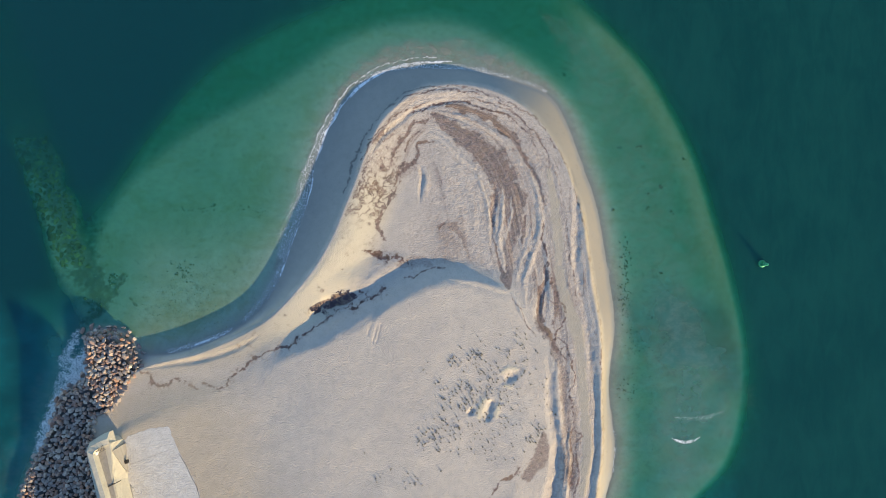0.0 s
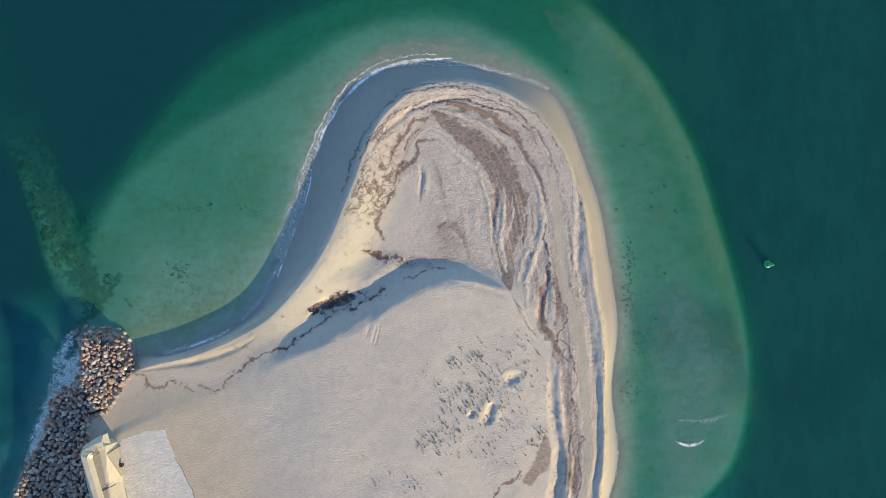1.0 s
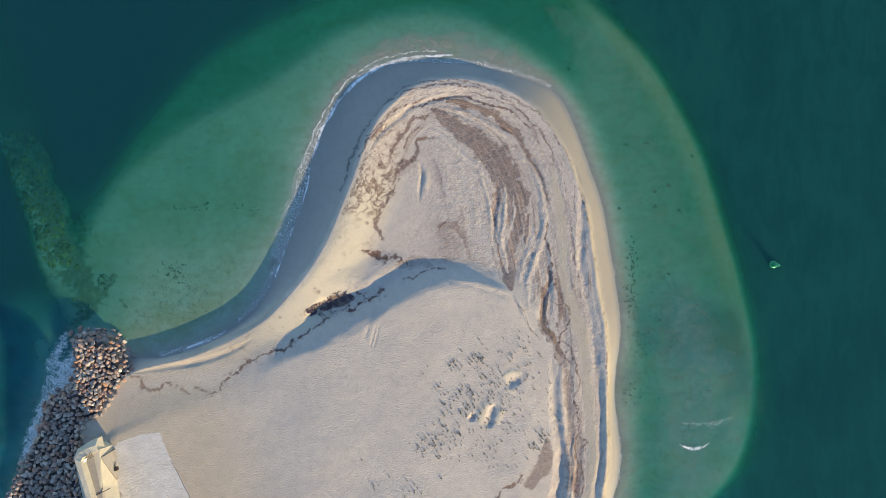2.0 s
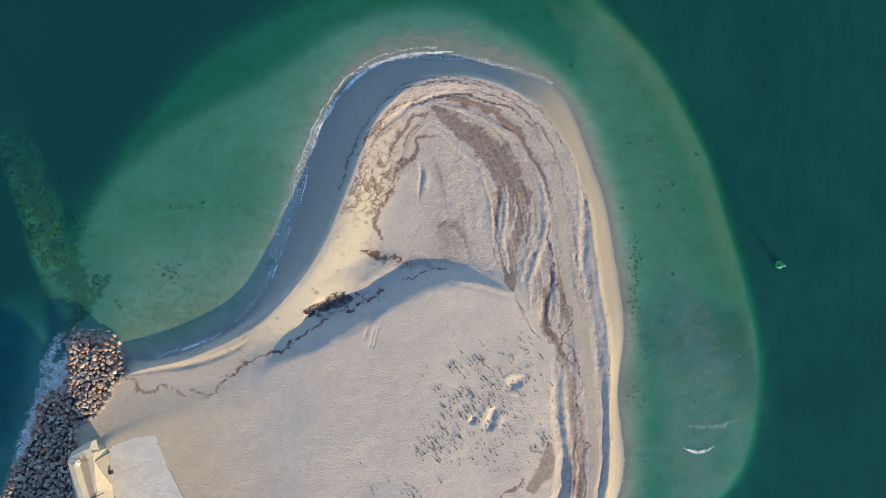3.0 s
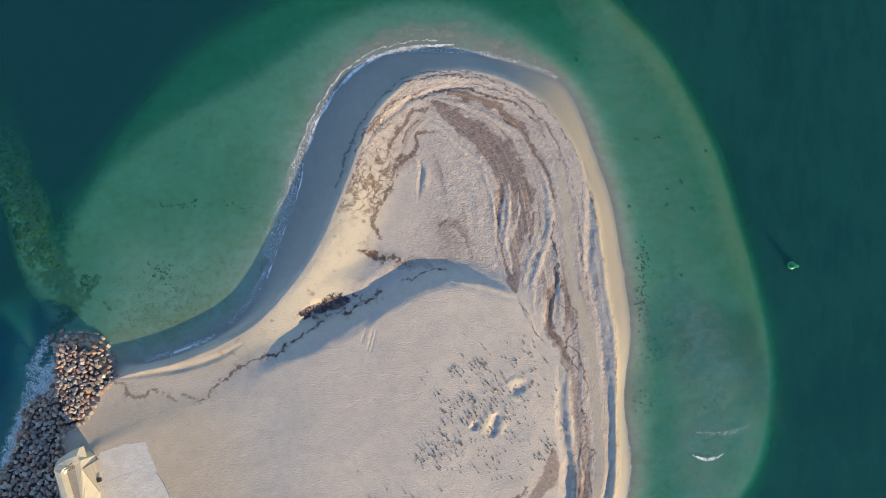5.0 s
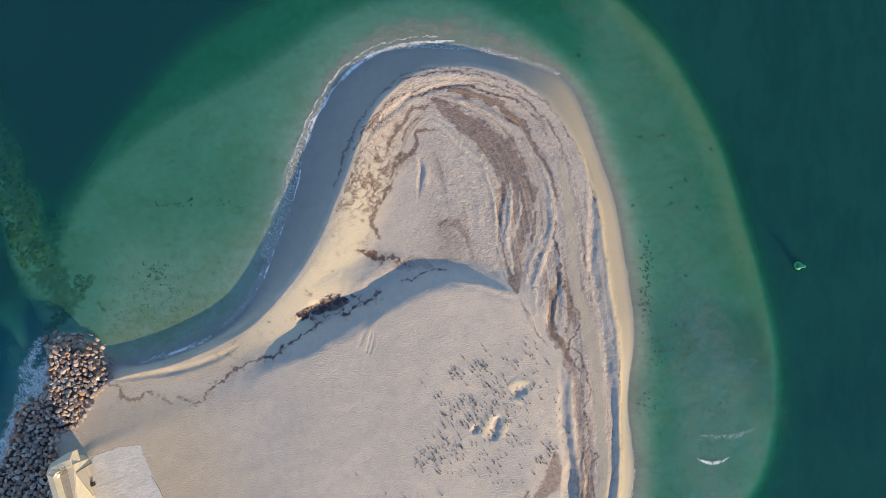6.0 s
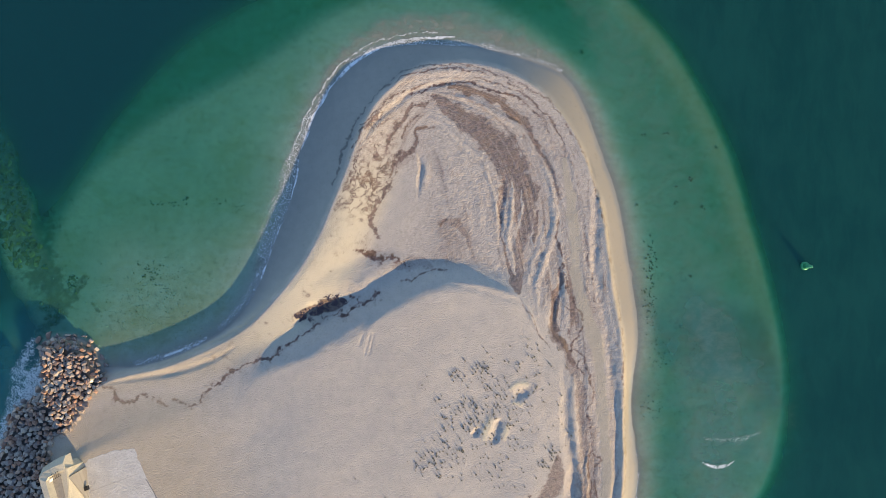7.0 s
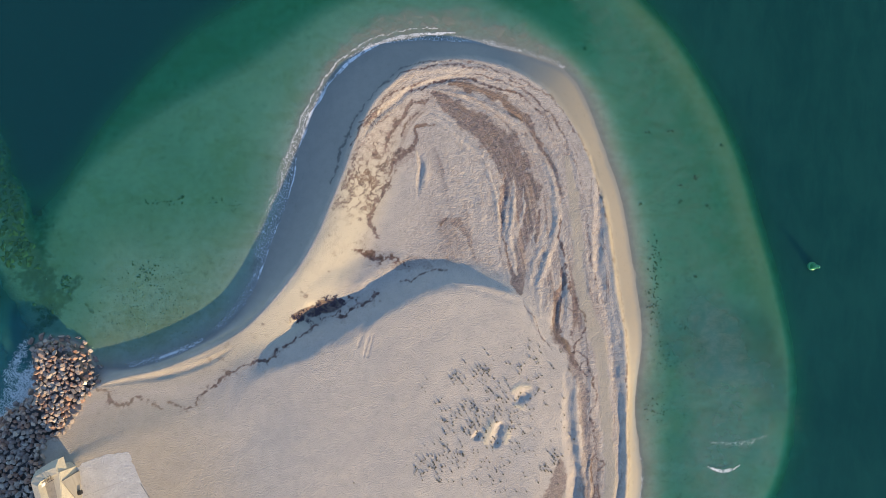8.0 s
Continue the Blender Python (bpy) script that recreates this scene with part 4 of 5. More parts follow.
def rock_mesh(name, rng, material, flat=0.7, count=15):
    """An angular boulder about a metre across."""
    bm = bmesh.new()
    for _ in range(count):
        v = Vector((rng.gauss(0, 1), rng.gauss(0, 1), rng.gauss(0, 1))).normalized()
        bm.verts.new((v.x * rng.uniform(0.42, 0.62), v.y * rng.uniform(0.36, 0.52), v.z * flat * rng.uniform(0.42, 0.58)))
    hull = bmesh.ops.convex_hull(bm, input=bm.verts[:])
    bmesh.ops.delete(bm, geom=[g for g in hull["geom_interior"] if isinstance(g, bmesh.types.BMVert)], context="VERTS")
    bmesh.ops.bevel(bm, geom=bm.edges[:], offset=0.02, segments=1, affect="EDGES")
    return finish(name, bm, material)


def throw(rng, inside, x0, x1, y0, y1, gap, tries):
    """Places no nearer to one another than the gap."""
    kept, cells = [], {}
    for _ in range(tries):
        x, y = rng.uniform(x0, x1), rng.uniform(y0, y1)
        if not inside(x, y):
            continue
        i, j = int(x // gap), int(y // gap)
        if any((x - a) ** 2 + (y - b) ** 2 < gap * gap for u in (-1, 0, 1) for v in (-1, 0, 1) for a, b in cells.get((i + u, j + v), ())):
            continue
        cells.setdefault((i, j), []).append((x, y))
        kept.append((x, y))
    return kept


def one(field, x, y):
    return float(sample(field, np.array([x]), np.array([y]))[0])


def joined(name, mesh_list, places, material, parent):
    """Many stones too deep in the heap to pick apart, as one mesh."""
    verts, faces = [], []
    for k, m in enumerate(places):
        me = mesh_list[k % len(mesh_list)]
        base = len(verts)
        verts.extend([tuple(m @ v.co) for v in me.vertices])
        faces.extend([[base + i for i in p.vertices] for p in me.polygons])
    me = bpy.data.meshes.new(name)
    me.from_pydata(verts, [], faces)
    me.materials.append(material)
    ob = new(name, me)
    ob.parent = parent
    return tagged(ob, kind="stuff")


# ------------------------------------------------------------------ rubble mole
def build_mole():
    rng = random.Random(5)
    rocks = [rock_mesh("stone", rng, STONE, 0.75, 11) for _ in range(14)]
    mole = tagged(new("rubble_mole"), "mole of reddish and grey granite boulders in shallow sea", "breakwater", kind="structure")
    spots = throw(rng, lambda x, y: one(D_MOLE, x, y) > -0.3, -82, -54, -62, -12, 0.60, 40000)
    spots.sort(key=lambda p: -p[1])
    rest = []
    for k, (x, y) in enumerate(spots):
        s = rng.uniform(0.72, 1.08) * (1.25 if rng.random() < 0.15 else 1.0)
        m = pose(x, y, height(x, y) + rng.uniform(0.05, 0.45), rng.uniform(-40, 40), rng.uniform(-40, 40), rng.uniform(0, 360)) @ Matrix.Diagonal((s, s, s, 1))
        if k < 300:
            ob = part("stone", rocks[k % 14], None, mole)
            ob.matrix_world = m
        else:
            rest.append(m)
    core = []
    for x, y in throw(rng, lambda x, y: one(D_MOLE, x, y) > -1.0, -83, -53.5, -62, -11, 0.9, 14000):
        s = rng.uniform(1.1, 1.5)
        core.append(pose(x, y, height(x, y) + 0.02, rng.uniform(0, 360), rng.uniform(0, 360), rng.uniform(0, 360)) @ Matrix.Diagonal((s, s, s, 1)))
    joined("core", rocks, core + rest, STONE_DEEP, mole)
    # a lone boulder off the tip
    (x, y), = plan([(146, 587)], 0.3)
    ob = tagged(new("boulder", rocks[3]), "lone wet brown boulder standing in the sea", "rock")
    ob.matrix_world = pose(x, y, -0.15, 20, 10, 40) @ Matrix.Diagonal((1.7, 1.7, 1.9, 1))
    return rocks


build_mole()


def build_reef():
    rng = random.Random(9)
    rocks = [rock_mesh("stone", rng, STONE_SUNK, 0.40, 14) for _ in range(8)]
    reef = tagged(new("sunken_reef"), "sunken line of weed-grown boulders under green water", "reef", kind="structure")
    spots = throw(rng, lambda x, y: one(D_REEF, x, y) < (1.6 + 3.2 * rng.random()) * (1 if y > 4 else 0.6), -88, -60, -3, 47, 0.78, 24000)
    rng.shuffle(spots)
    spots.sort(key=lambda p: p[1])
    rest = []
    for k, (x, y) in enumerate(spots):
        s = rng.uniform(0.8, 1.5) * (1.4 if rng.random() < 0.2 else 1.0)
        m = pose(x, y, height(x, y) + rng.uniform(-0.06, 0.0), rng.uniform(-4, 4), rng.uniform(-4, 4), rng.uniform(0, 360)) @ Matrix.Diagonal((s, s, 0.5 * s, 1))
        if k < 280:
            part("stone", rocks[k % 8], None, reef).matrix_world = m
        else:
            rest.append(m)
    if rest:
        joined("far_stones", rocks, rest, STONE_SUNK, reef)


build_reef()


# ------------------------------------------------------------------ quay head with its parapet, stair and apron
WALK, TOP, FOOT = 6.8, 8.4, 1.8


def build_quay():
    quay = tagged(new("quay_head"), "weathered cream concrete quay with parapet and walkway", "quay")
    bm = bmesh.new()
    loft(bm, ring([(150, 806), (152, 792), (168, 781), (206, 772), (217, 779), (223, 800), (227, 850), (235, 882), (367, 1420), (298, 1420)], FOOT, 0.4),
         ring([(153, 806), (155, 796), (166, 786), (190, 780.5), (195, 785), (197, 801), (200, 850), (208, 882), (336, 1420), (293, 1420)], WALK))
    bmesh.ops.bevel(bm, geom=[e for e in bm.edges if min(v.co.z for v in e.verts) > 5], offset=0.10, segments=2, affect="EDGES")
    part("body", bm, CONCRETE, quay)
    # floor of the walkway, a hand's breadth above the body
    bm = bmesh.new()
    pts = [(164, 806), (166, 799), (184, 794), (187, 802), (197, 850), (205, 882), (332, 1420), (309, 1420), (184, 882), (175, 850)]
    loft(bm, ring(pts, WALK, WALK - 0.05), ring(pts, WALK, WALK + 0.06))
    part("walkway", bm, WALKWAY, quay, "grey concrete walkway floor")
    # parapet along the sea side and round the head, its outer edge broadly chamfered
    bm = bmesh.new()
    outer = [(297, 1420), (172, 882), (152, 816), (147, 799), (151, 788), (164, 779), (179, 773)]
    crest = [(302, 1420), (177, 882), (157, 816), (152.5, 801), (156, 793), (167, 787), (181, 782)]
    inner = [(311, 1420), (186, 882), (166, 816), (163, 806), (165, 800), (173, 796), (184, 791.5)]
    # the unseen southern end is raised 5 m, added to shade the mole
    tops = [TOP + 5.0] + [TOP] * 3 + [TOP - 0.3, TOP - 0.95, TOP - 1.45]
    rings = [ring(outer, TOP, WALK - 2.2), [(x, y, z - 1.0) for (x, y, _), z in zip(ring(outer, TOP), tops)],
             [(x, y, z) for (x, y, _), z in zip(ring(crest, TOP), tops)], [(x, y, z) for (x, y, _), z in zip(ring(inner, TOP), tops)], ring(inner, TOP, WALK - 2.2)]
    verts = [[bm.verts.new(p) for p in row] for row in rings]
    for a, b in zip(verts, verts[1:] + verts[:1]):
        for k in range(len(a) - 1):
            bm.faces.new((a[k], a[k + 1], b[k + 1], b[k]))
    bm.faces.new([row[0] for row in verts]), bm.faces.new([row[-1] for row in verts[::-1]])
    bmesh.ops.recalc_face_normals(bm, faces=bm.faces[:])
    part("parapet", bm, CONCRETE, quay, "cream concrete parapet with chamfered rounded corner")
    # joint across the walkway, drawn as a thin dark rod
    bm = bmesh.new()
    (ax, ay), (bx, by) = plan([(177, 869), (214, 851)], WALK)
    rod(bm, (ax, ay, WALK + 0.08), (bx, by, WALK + 0.08), 0.07, sides=6)
    part("cable", bm, DARK, quay, "dark joint line across the walkway")
    # stair down the landward face
    stair = part("stair", bmesh.new(), WALKWAY, quay, "narrow concrete stair down to the sand")
    (ax, ay), = plan([(193, 800)], WALK)
    (bx, by), = plan([(221, 837)], FOOT + 0.5)
    n = 19
    turn = math.degrees(math.atan2(by - ay, bx - ax))
    for i in range(n):
        u = (i + 0.5) / n
        z = WALK - 0.1 - (WALK - FOOT - 0.6) * u
        bm = bmesh.new()
        box(bm, (math.hypot(bx - ax, by - ay) / n + 0.01, 0.9, z - 1.0), pose(0, 0, 0))
        bmesh.ops.bevel(bm, geom=[e for e in bm.edges if min(v.co.z for v in e.verts) > 0], offset=0.02, segments=1, affect="EDGES")
        part("step", bm, WALKWAY, stair).matrix_world = pose(ax + (bx - ax) * u, ay + (by - ay) * u, (z + 1.0) / 2, 0, 0, turn)
    # posts and rails at the head of the stair
    for px, py in ((178, 791), (184, 788), (186, 796), (181, 799)):
        (x, y), = plan([(px, py)], WALK)
        bm = bmesh.new()
        rod(bm, (x, y, WALK), (x, y, WALK + 1.1), 0.035)
        part("post", bm, DARK, quay, "dark steel railing post")
    for a, b in (((178, 791), (181, 799)), ((184, 788), (186, 796))):
        (x0, y0), (x1, y1) = plan([a, b], WALK)
        for z in (0.55, 1.08):
            bm = bmesh.new()
            rod(bm, (x0, y0, WALK + z), (x1, y1, WALK + z), 0.025)
            part("rail", bm, DARK, quay, "dark steel handrail")
    bm = bmesh.new()
    (x, y), = plan([(222, 818)], 3.0)
    box(bm, (0.5, 0.6, 0.6), pose(x + 0.1, y, 2.9, 0, 0, 14))
    part("drain_opening", bm, DARK, quay, "dark drain box in the landward wall")
    # round hatch set into the head
    (x, y), = plan([(167, 793)], WALK)
    bm = bmesh.new()
    rod(bm, (x, y, WALK + 0.02), (x, y, WALK + 0.12), 0.62, 0.58, 20)
    part("hatch", bm, DARK, quay, "dark round steel hatch in the concrete head")
    # white cabinet on the walkway
    cabinet = tagged(new("junction_box"), "small white steel cabinet on the concrete walkway", "cabinet")
    (x, y), = plan([(168, 803)], WALK + 0.5)
    bm = bmesh.new()
    box(bm, (0.62, 0.62, 0.75), pose(x, y, WALK + 0.43, 0, 0, -14))
    bmesh.ops.bevel(bm, geom=bm.edges[:], offset=0.03, segments=2, affect="EDGES")
    part("body", bm, WHITE, cabinet)
    bm = bmesh.new()
    box(bm, (0.70, 0.70, 0.05), pose(x, y, WALK + 0.83, 0, 0, -14))
    part("lid", bm, WHITE, cabinet)


build_quay()


def build_apron():
    rng = random.Random(3)
    edge = curve(APRON_EDGE, 2.0, True, 5)
    line = [(x + rng.uniform(-0.14, 0.14), y + rng.uniform(-0.14, 0.14)) for x, y in edge]
    bm = bmesh.new()
    loft(bm, [(x, y, 0.9) for x, y in line], [(x, y, 1.97) for x, y in line])
    bmesh.ops.bevel(bm, geom=[e for e in bm.edges if min(v.co.z for v in e.verts) > 1.5], offset=0.10, segments=2, affect="EDGES")
    slab = tagged(new("concrete_apron", finish("concrete_apron", bm, APRON)), "broad pale weathered concrete slab set into the sand", "slab")
    # joint across the slab
    (ax, ay), (bx, by) = plan([(228, 824), (312, 792)], 2.0)
    bm = bmesh.new()
    box(bm, (math.hypot(bx - ax, by - ay), 0.03, 0.010), pose((ax + bx) / 2, (ay + by) / 2, 1.972, 0, 0, math.degrees(math.atan2(by - ay, bx - ax))))
    part("joint", bm, WALKWAY, slab, "grey sand-filled joint")
    bm = bmesh.new()
    path = plan([(316, 805), (328, 824), (336, 842), (340, 850), (347, 862), (352, 880), (366, 910)], 2.1)
    for a, b in zip(path, path[1:]):
        rod(bm, (*a, height(*a) + 0.03), (*b, height(*b) + 0.03), 0.035, sides=6)
    tagged(new("steel_cable", finish("steel_cable", bm, DARK)), "dark rusty cable lying along the slab edge", "cable")


build_apron()


# ------------------------------------------------------------------ navigation buoy
def build_buoy():
    (x, y), = plan([(1347, 467)], 0.0)
    buoy = tagged(new("navigation_buoy"), "green conical navigation buoy floating in deep water", "buoy")
    buoy.matrix_world = pose(x, y, 0, 4, 3, 20) @ Matrix.Diagonal((0.95, 0.95, 0.75, 1))

    def at_buoy(name, bm, mat, label=""):
        ob = part(name, bm, mat, buoy, label, flat=False)
        return ob

    bm = bmesh.new()
    for a, b, r0, r1 in ((-0.6, -0.1, 0.45, 0.70), (-0.1, 0.30, 0.70, 0.70), (0.30, 0.42, 0.70, 0.60)):
        rod(bm, (0, 0, a), (0, 0, b), r0, r1, 24)
    at_buoy("float", bm, GREEN)
    bm = bmesh.new()
    rod(bm, (0, 0, 0.40), (0, 0, 1.9), 0.55, 0.20, 20)
    at_buoy("tower", bm, GREEN)
    bm = bmesh.new()
    rod(bm, (0, 0, 0.31), (0, 0, 0.46), 0.66, 0.63, 24)
    at_buoy("collar", bm, PALE, "pale worn green rim")
    for k in range(4):
        c, s_ = math.cos(k * math.pi / 2 + 0.4), math.sin(k * math.pi / 2 + 0.4)
        bm = bmesh.new()
        rod(bm, (0.58 * c, 0.58 * s_, 0.4), (0.24 * c, 0.24 * s_, 1.9), 0.035)
        at_buoy("strut", bm, PALE)
    bm = bmesh.new()
    rod(bm, (0, 0, 1.9), (0, 0, 2.15), 0.26, 0.26, 16)
    at_buoy("platform", bm, PALE)
    bm = bmesh.new()
    rod(bm, (0, 0, 2.15), (0, 0, 2.45), 0.10, 0.10, 12)
    at_buoy("lantern", bm, WHITE, "white lantern")
    bm = bmesh.new()
    rod(bm, (0, 0, 2.45), (0, 0, 2.85), 0.24, 0.0, 16)
    at_buoy("topmark", bm, PALE, "pale green cone topmark")


build_buoy()


# ------------------------------------------------------------------ dune grass
def tuft_mesh(rng, blades, tall, spread):
    bm = bmesh.new()
    for _ in range(blades):
        turn, lean = rng.uniform(0, 2 * math.pi), rng.uniform(0.1, 1.0) * spread
        h = tall * rng.uniform(0.6, 1.0)
        c, s_ = math.cos(turn), math.sin(turn)
        root = Vector((0.07 * rng.gauss(0, 1), 0.07 * rng.gauss(0, 1), -0.1))
        side = Vector((-s_, c, 0)) * 0.020
        last = None
        for k in range(4):
            u = k / 3
            p = root + Vector((c * lean * u * u, s_ * lean * u * u, (h + 0.1) * u * (1 - 0.15 * u)))
            w = side * (1 - 0.75 * u)
            pair = (bm.verts.new(p - w), bm.verts.new(p + w))
            if last:
                bm.faces.new((last[0], last[1], pair[1], pair[0]))
            last = pair
    for _ in range(blades):
        turn, reach = rng.uniform(0, 2 * math.pi), rng.uniform(0.08, 0.20)
        c, s_ = math.cos(turn), math.sin(turn)
        side, tip = Vector((-s_, c, 0)) * 0.034, Vector((c * reach, s_ * reach, rng.uniform(0.08, 0.2)))
        bm.faces.new([bm.verts.new(p) for p in (-side, tip * 0.6 - side * 0.8 + Vector((0, 0, 0.06)), tip, tip * 0.6 + side * 0.8 + Vector((0, 0, 0.06)), side)])
    return finish("grass_tuft", bm, REED)


def build_grass():
    rng = random.Random(21)
    small = [tuft_mesh(rng, 8, rng.uniform(0.15, 0.28), 0.10) for _ in range(4)]
    tall = [tuft_mesh(rng, 6, rng.uniform(0.45, 0.68), 0.08) for _ in range(4)]
    # clumps: middle, reach, how many, share of tall ones
    clumps = []
    clumps.append(((800, 641), (14, 9), 14, 0.8))
    clumps.append(((835, 632), (12, 8), 9, 0.7))
    clumps.append(((849, 631), (5, 5), 8, 0.5))
    clumps.append(((775, 675), (5, 5), 2, 1.0))
    clumps.append(((786, 708), (10, 22), 8, 0.8))
    clumps.append(((840, 676), (26, 26), 34, 0.6))
    clumps.append(((868, 694), (34, 26), 28, 0.5))
    clumps.append(((768, 774), (30, 26), 48, 0.6))
    clumps.append(((796, 752), (26, 20), 20, 0.5))
    clumps.append(((812, 694), (26, 24), 24, 0.5))
    clumps.append(((826, 720), (24, 14), 16, 0.5))
    clumps.append(((700, 845), (60, 30), 9, 0.8))
    clumps.append(((736, 856), (9, 10), 7, 0.9))
    clumps.append(((956, 764), (10, 9), 14, 0.7))
    clumps.append(((941, 785), (9, 9), 9, 0.6))
    clumps.append(((965, 690), (6, 40), 6, 0.2))
    clumps.append(((938, 660), (18, 14), 9, 0.2))
    clumps.append(((870, 625), (64, 26), 20, 0.3))
    clumps.append(((925, 625), (34, 36), 14, 0.3))
    clumps.append(((820, 775), (36, 30), 16, 0.4))
    clumps.append(((905, 705), (45, 40), 14, 0.1))
    clumps.append(((885, 748), (80, 44), 44, 0.06))
    clumps.append(((862, 795), (80, 34), 26, 0.04))
    clumps.append(((850, 690), (80, 80), 30, 0.1))
    rest, count = [], 0
    for (cx, cy), (rx, ry), n, share in clumps:
        for _ in range(n):
            (x, y), = plan([(cx + rng.gauss(0, 0.6) * rx, cy + rng.gauss(0, 0.6) * ry)], 2.95)
            big = rng.random() < share
            me = rng.choice(tall if big else small)
            s = rng.uniform(0.7, 1.25)
            m = pose(x, y, height(x, y) - 0.02, 0, 0, rng.uniform(0, 360)) @ Matrix.Diagonal((s, s, s, 1))
            count += 1
            if count > 300:
                rest.append((me, m))
                continue
            ob = new("grass_tuft", me)
            ob.matrix_world = m
            tagged(ob, "tall dry marram grass tuft on pale sand" if big else "small dark marram grass tuft on pale sand", "grass", "grass tufts on the plateau")
    sparse = joined("sparse_grass", [me for me, _ in rest], [m for _, m in rest], REED, None)
    tagged(sparse, "sparse small dark grass shoots on pale sand", "grass")


build_grass()


# ------------------------------------------------------------------ low dark shrub at the foot of the plateau
def build_shrub():
    rng = random.Random(31)
    shrub = tagged(new("low_shrub"), "low dark purple-brown shrub creeping over the sand", "shrub")
    spine = curve([(552, 551), (572, 546), (592, 535), (610, 527), (626, 523)], 1.5)
    bm, twigs = bmesh.new(), bmesh.new()
    for k in range(2600):
        i = rng.randrange(len(spine) - 1)
        u = rng.random()
        mid = spine[i] * (1 - u) + spine[i + 1] * u
        wide = 1.3 * math.sin(math.pi * (0.10 + 0.82 * (i + u) / len(spine))) * (0.75 + 0.45 * math.sin(i * 1.3))
        a = rng.uniform(0, 2 * math.pi)
        d = math.sqrt(rng.random()) * wide * (1 + 0.35 * math.sin(3 * a + i))
        x, y = mid[0] + math.cos(a) * d, mid[1] + math.sin(a) * d
        if noise.noise((x * 1.1, y * 1.1, 3.0)) + 0.5 * noise.noise((x * 3, y * 3, 1.0)) < -0.02:
            continue
        z = height(x, y) + 0.02 + rng.random() * 0.10 * max(0.15, 1 - (d / max(wide, 0.1)) ** 2)
        n = Vector((rng.gauss(0, 0.3), rng.gauss(0, 0.3), 1)).normalized()
        t = n.orthogonal().normalized()
        t.rotate(Matrix.Rotation(rng.uniform(0, 6.28), 3, n))
        b, c = n.cross(t), Vector((x, y, z))
        s_ = rng.uniform(0.05, 0.11)
        bm.faces.new([bm.verts.new(c + v) for v in (t * s_ * 1.6, b * s_, -t * s_ * 1.6, -b * s_)])
        if k % 16 == 0:
            rod(twigs, (x, y, height(x, y) - 0.05), (x + rng.gauss(0, 0.1), y + rng.gauss(0, 0.1), z - 0.03), 0.02, 0.008, 4)
    part("leaves", bm, HEATHER, shrub)
    part("twigs", twigs, HEATHER, shrub)


HEATHER = plain_material("heather_leaf", (0.105, 0.075, 0.085), 0.9, vary=0.5)
build_shrub()


# ------------------------------------------------------------------ loose stones on the sea bed of the bay
def build_bay_stones():
    rng = random.Random(41)
    rocks = [rock_mesh("stone", rng, STONE_SUNK, 0.6, 10) for _ in range(5)]
    places = []
    for _ in range(620):
        (x, y), = plan([(rng.gauss(325, 75), rng.gauss(545, 55))], -0.6)
        z = height(x, y)
        if -0.26 < z < -0.02:
            s_ = rng.uniform(0.15, 0.38)
            places.append(pose(x, y, z - 0.03, rng.uniform(0, 90), 0, rng.uniform(0, 360)) @ Matrix.Diagonal((s_, s_, s_, 1)))
    heap = joined("sea_bed_stones", rocks, places, STONE_BAY, None)
    tagged(heap, "small pale and weedy stones scattered on shallow sea bed", "stones")


STONE_BAY = stone_material("bay_stone", (0.0, (0.22, 0.20, 0.12)), (0.5, (0.36, 0.33, 0.21)), (1.0, (0.52, 0.47, 0.34)), island=True)
build_bay_stones()


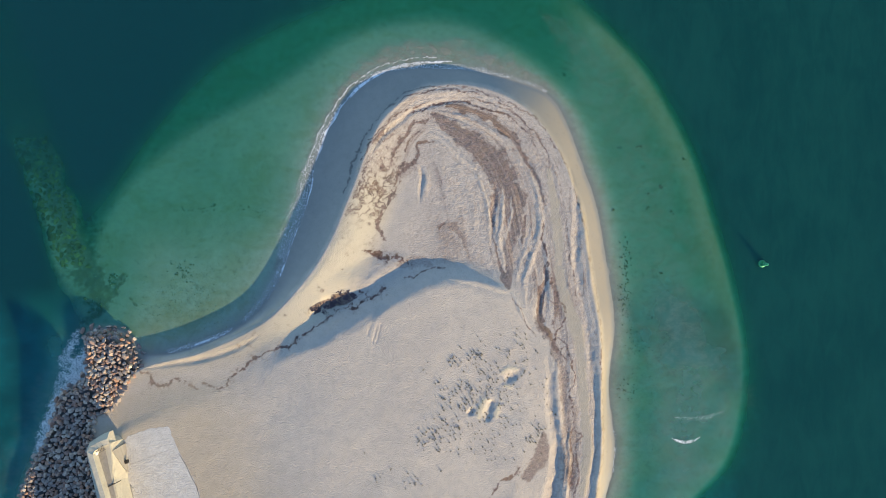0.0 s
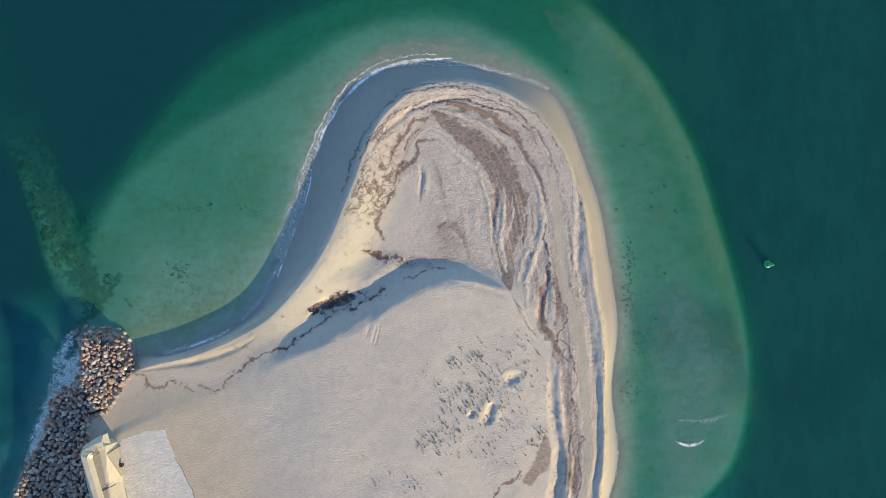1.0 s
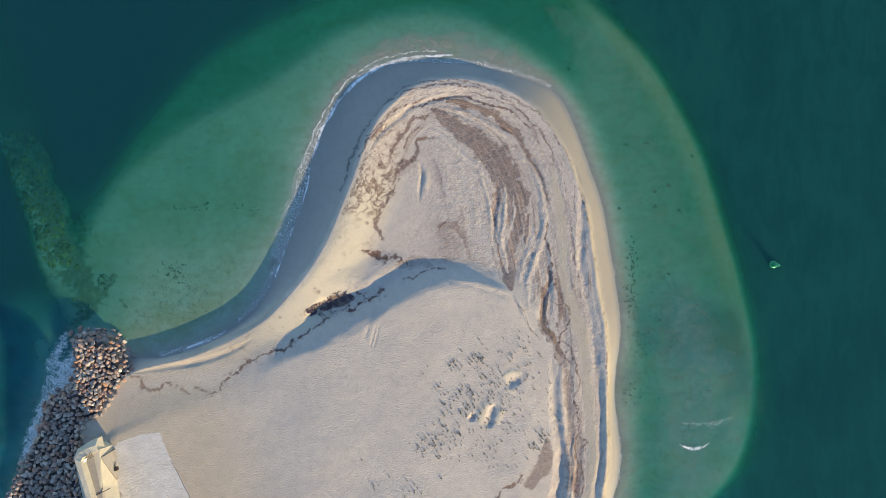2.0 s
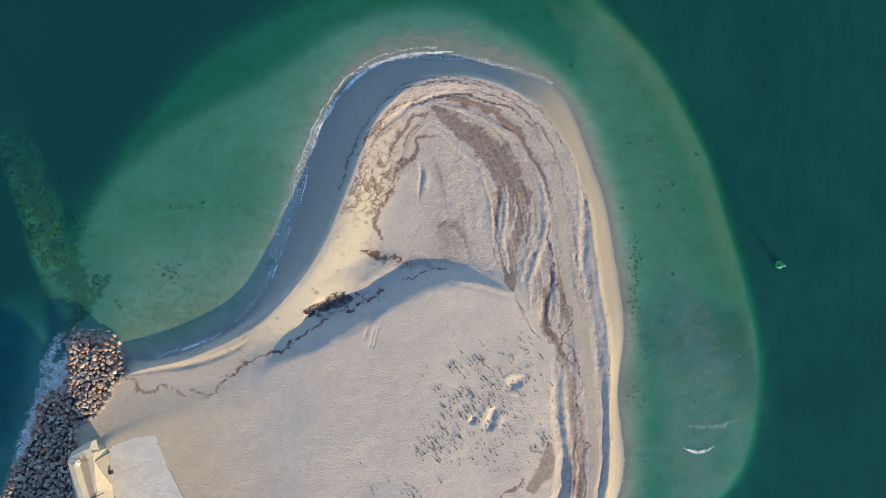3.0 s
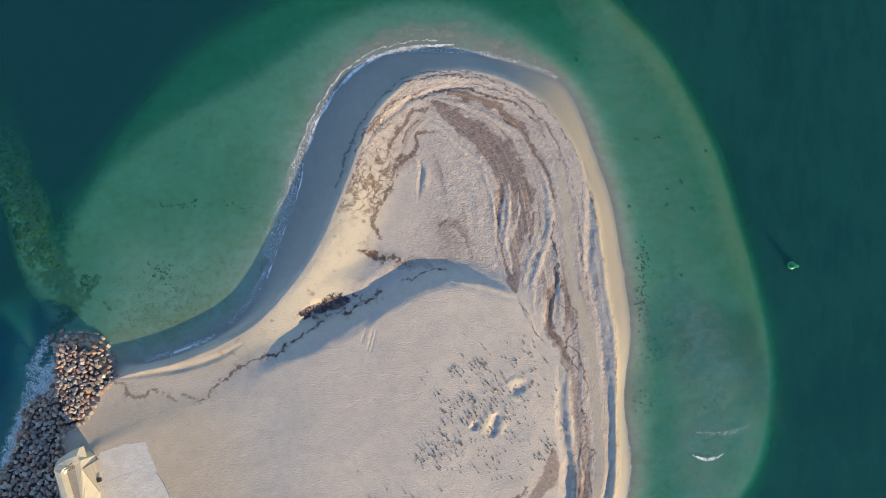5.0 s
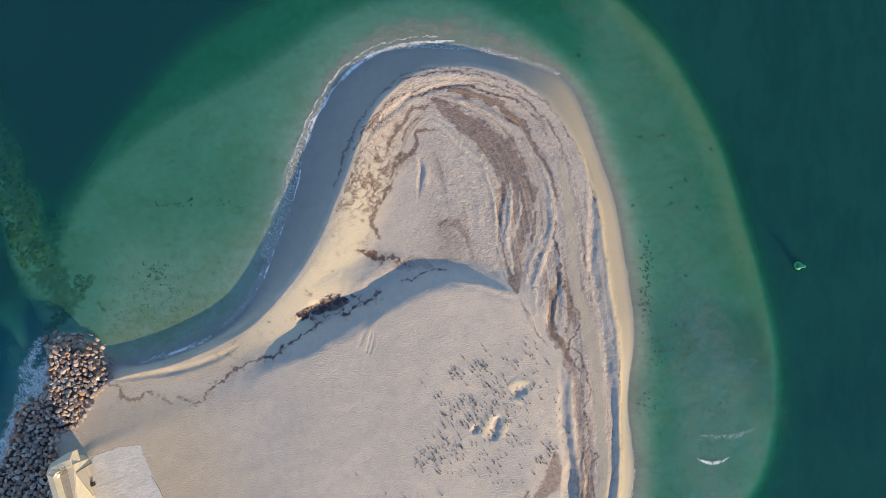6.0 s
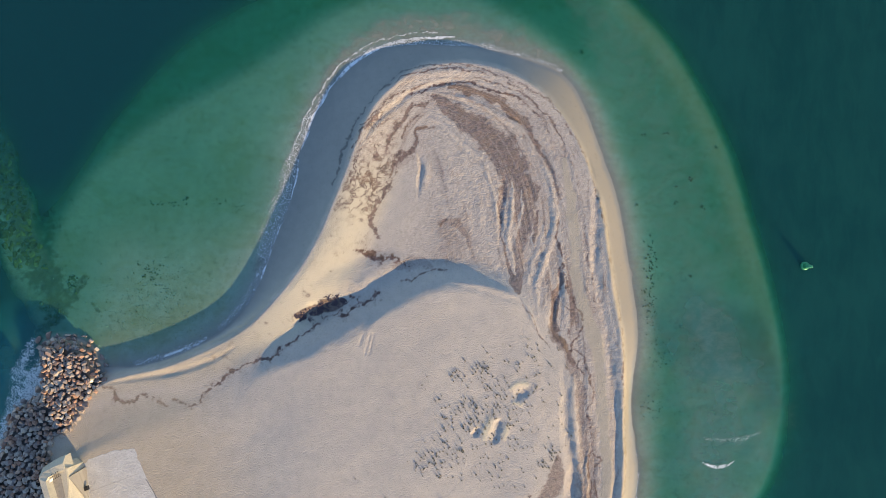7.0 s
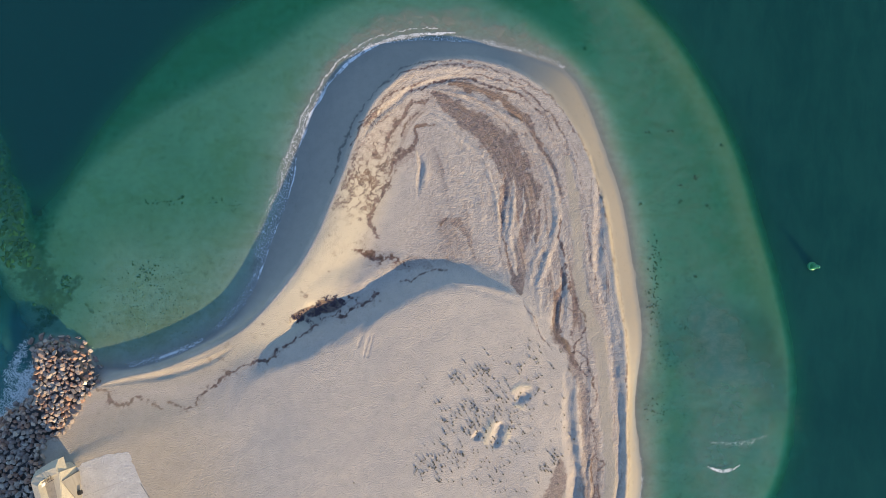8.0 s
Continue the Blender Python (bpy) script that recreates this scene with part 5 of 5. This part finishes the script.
# ------------------------------------------------------------------ dark weed tufts on the sea bed
def build_sea_weed():
    rng = random.Random(51)
    tufts = [rock_mesh("sea_weed", rng, SEA_WEED, 0.3, 12) for _ in range(6)]
    # middle, reach, how many, size
    beds = []
    beds.append(((327, 480), (22, 14), 46, 0.55))
    beds.append(((340, 498), (50, 30), 40, 0.35))
    beds.append(((350, 372), (26, 4), 16, 0.6))
    beds.append(((381, 366), (5, 4), 5, 0.8))
    beds.append(((430, 368), (14, 6), 9, 0.55))
    beds.append(((458, 378), (16, 8), 14, 0.40))
    beds.append(((400, 450), (40, 40), 22, 0.30))
    beds.append(((300, 545), (70, 26), 60, 0.28))
    beds.append(((205, 496), (10, 14), 20, 0.9))
    beds.append(((175, 545), (16, 12), 26, 1.0))
    beds.append(((1105, 462), (10, 34), 44, 0.62))
    beds.append(((1104, 540), (10, 36), 44, 0.62))
    beds.append(((1116, 600), (16, 50), 40, 0.50))
    beds.append(((1108, 690), (14, 16), 22, 0.55))
    beds.append(((1150, 660), (44, 60), 44, 0.30))
    beds.append(((1170, 560), (40, 60), 26, 0.35))
    beds.append(((1150, 790), (40, 50), 26, 0.30))
    for spot in ((997, 135), (1094, 264), (1143, 345), (1143, 369), (1168, 333), (1130, 261), (1082, 372), (1185, 377), (1168, 484), (1166, 561), (1151, 561), (1207, 282)):
        beds.append((spot, (3, 2.5), 6, 0.55))
    places = []
    for (cx, cy), (rx, ry), n, size in beds:
        for _ in range(n):
            (x, y), = plan([(cx + rng.gauss(0, 0.6) * rx, cy + rng.gauss(0, 0.6) * ry)], -1.0)
            z = height(x, y)
            if z < -0.04:
                s_ = size * rng.uniform(0.3, 0.8)
                places.append(pose(x, y, z + 0.02, rng.uniform(-10, 10), rng.uniform(-10, 10), rng.uniform(0, 360)) @ Matrix.Diagonal((s_, s_, s_, 1)))
    bed = joined("sea_weed", tufts, places, SEA_WEED, None)
    tagged(bed, "dark green weed tufts growing on shallow sandy sea bed", "seaweed")


SEA_WEED = plain_material("sea_weed", (0.20, 0.205, 0.12), 0.9, vary=0.6)
build_sea_weed()
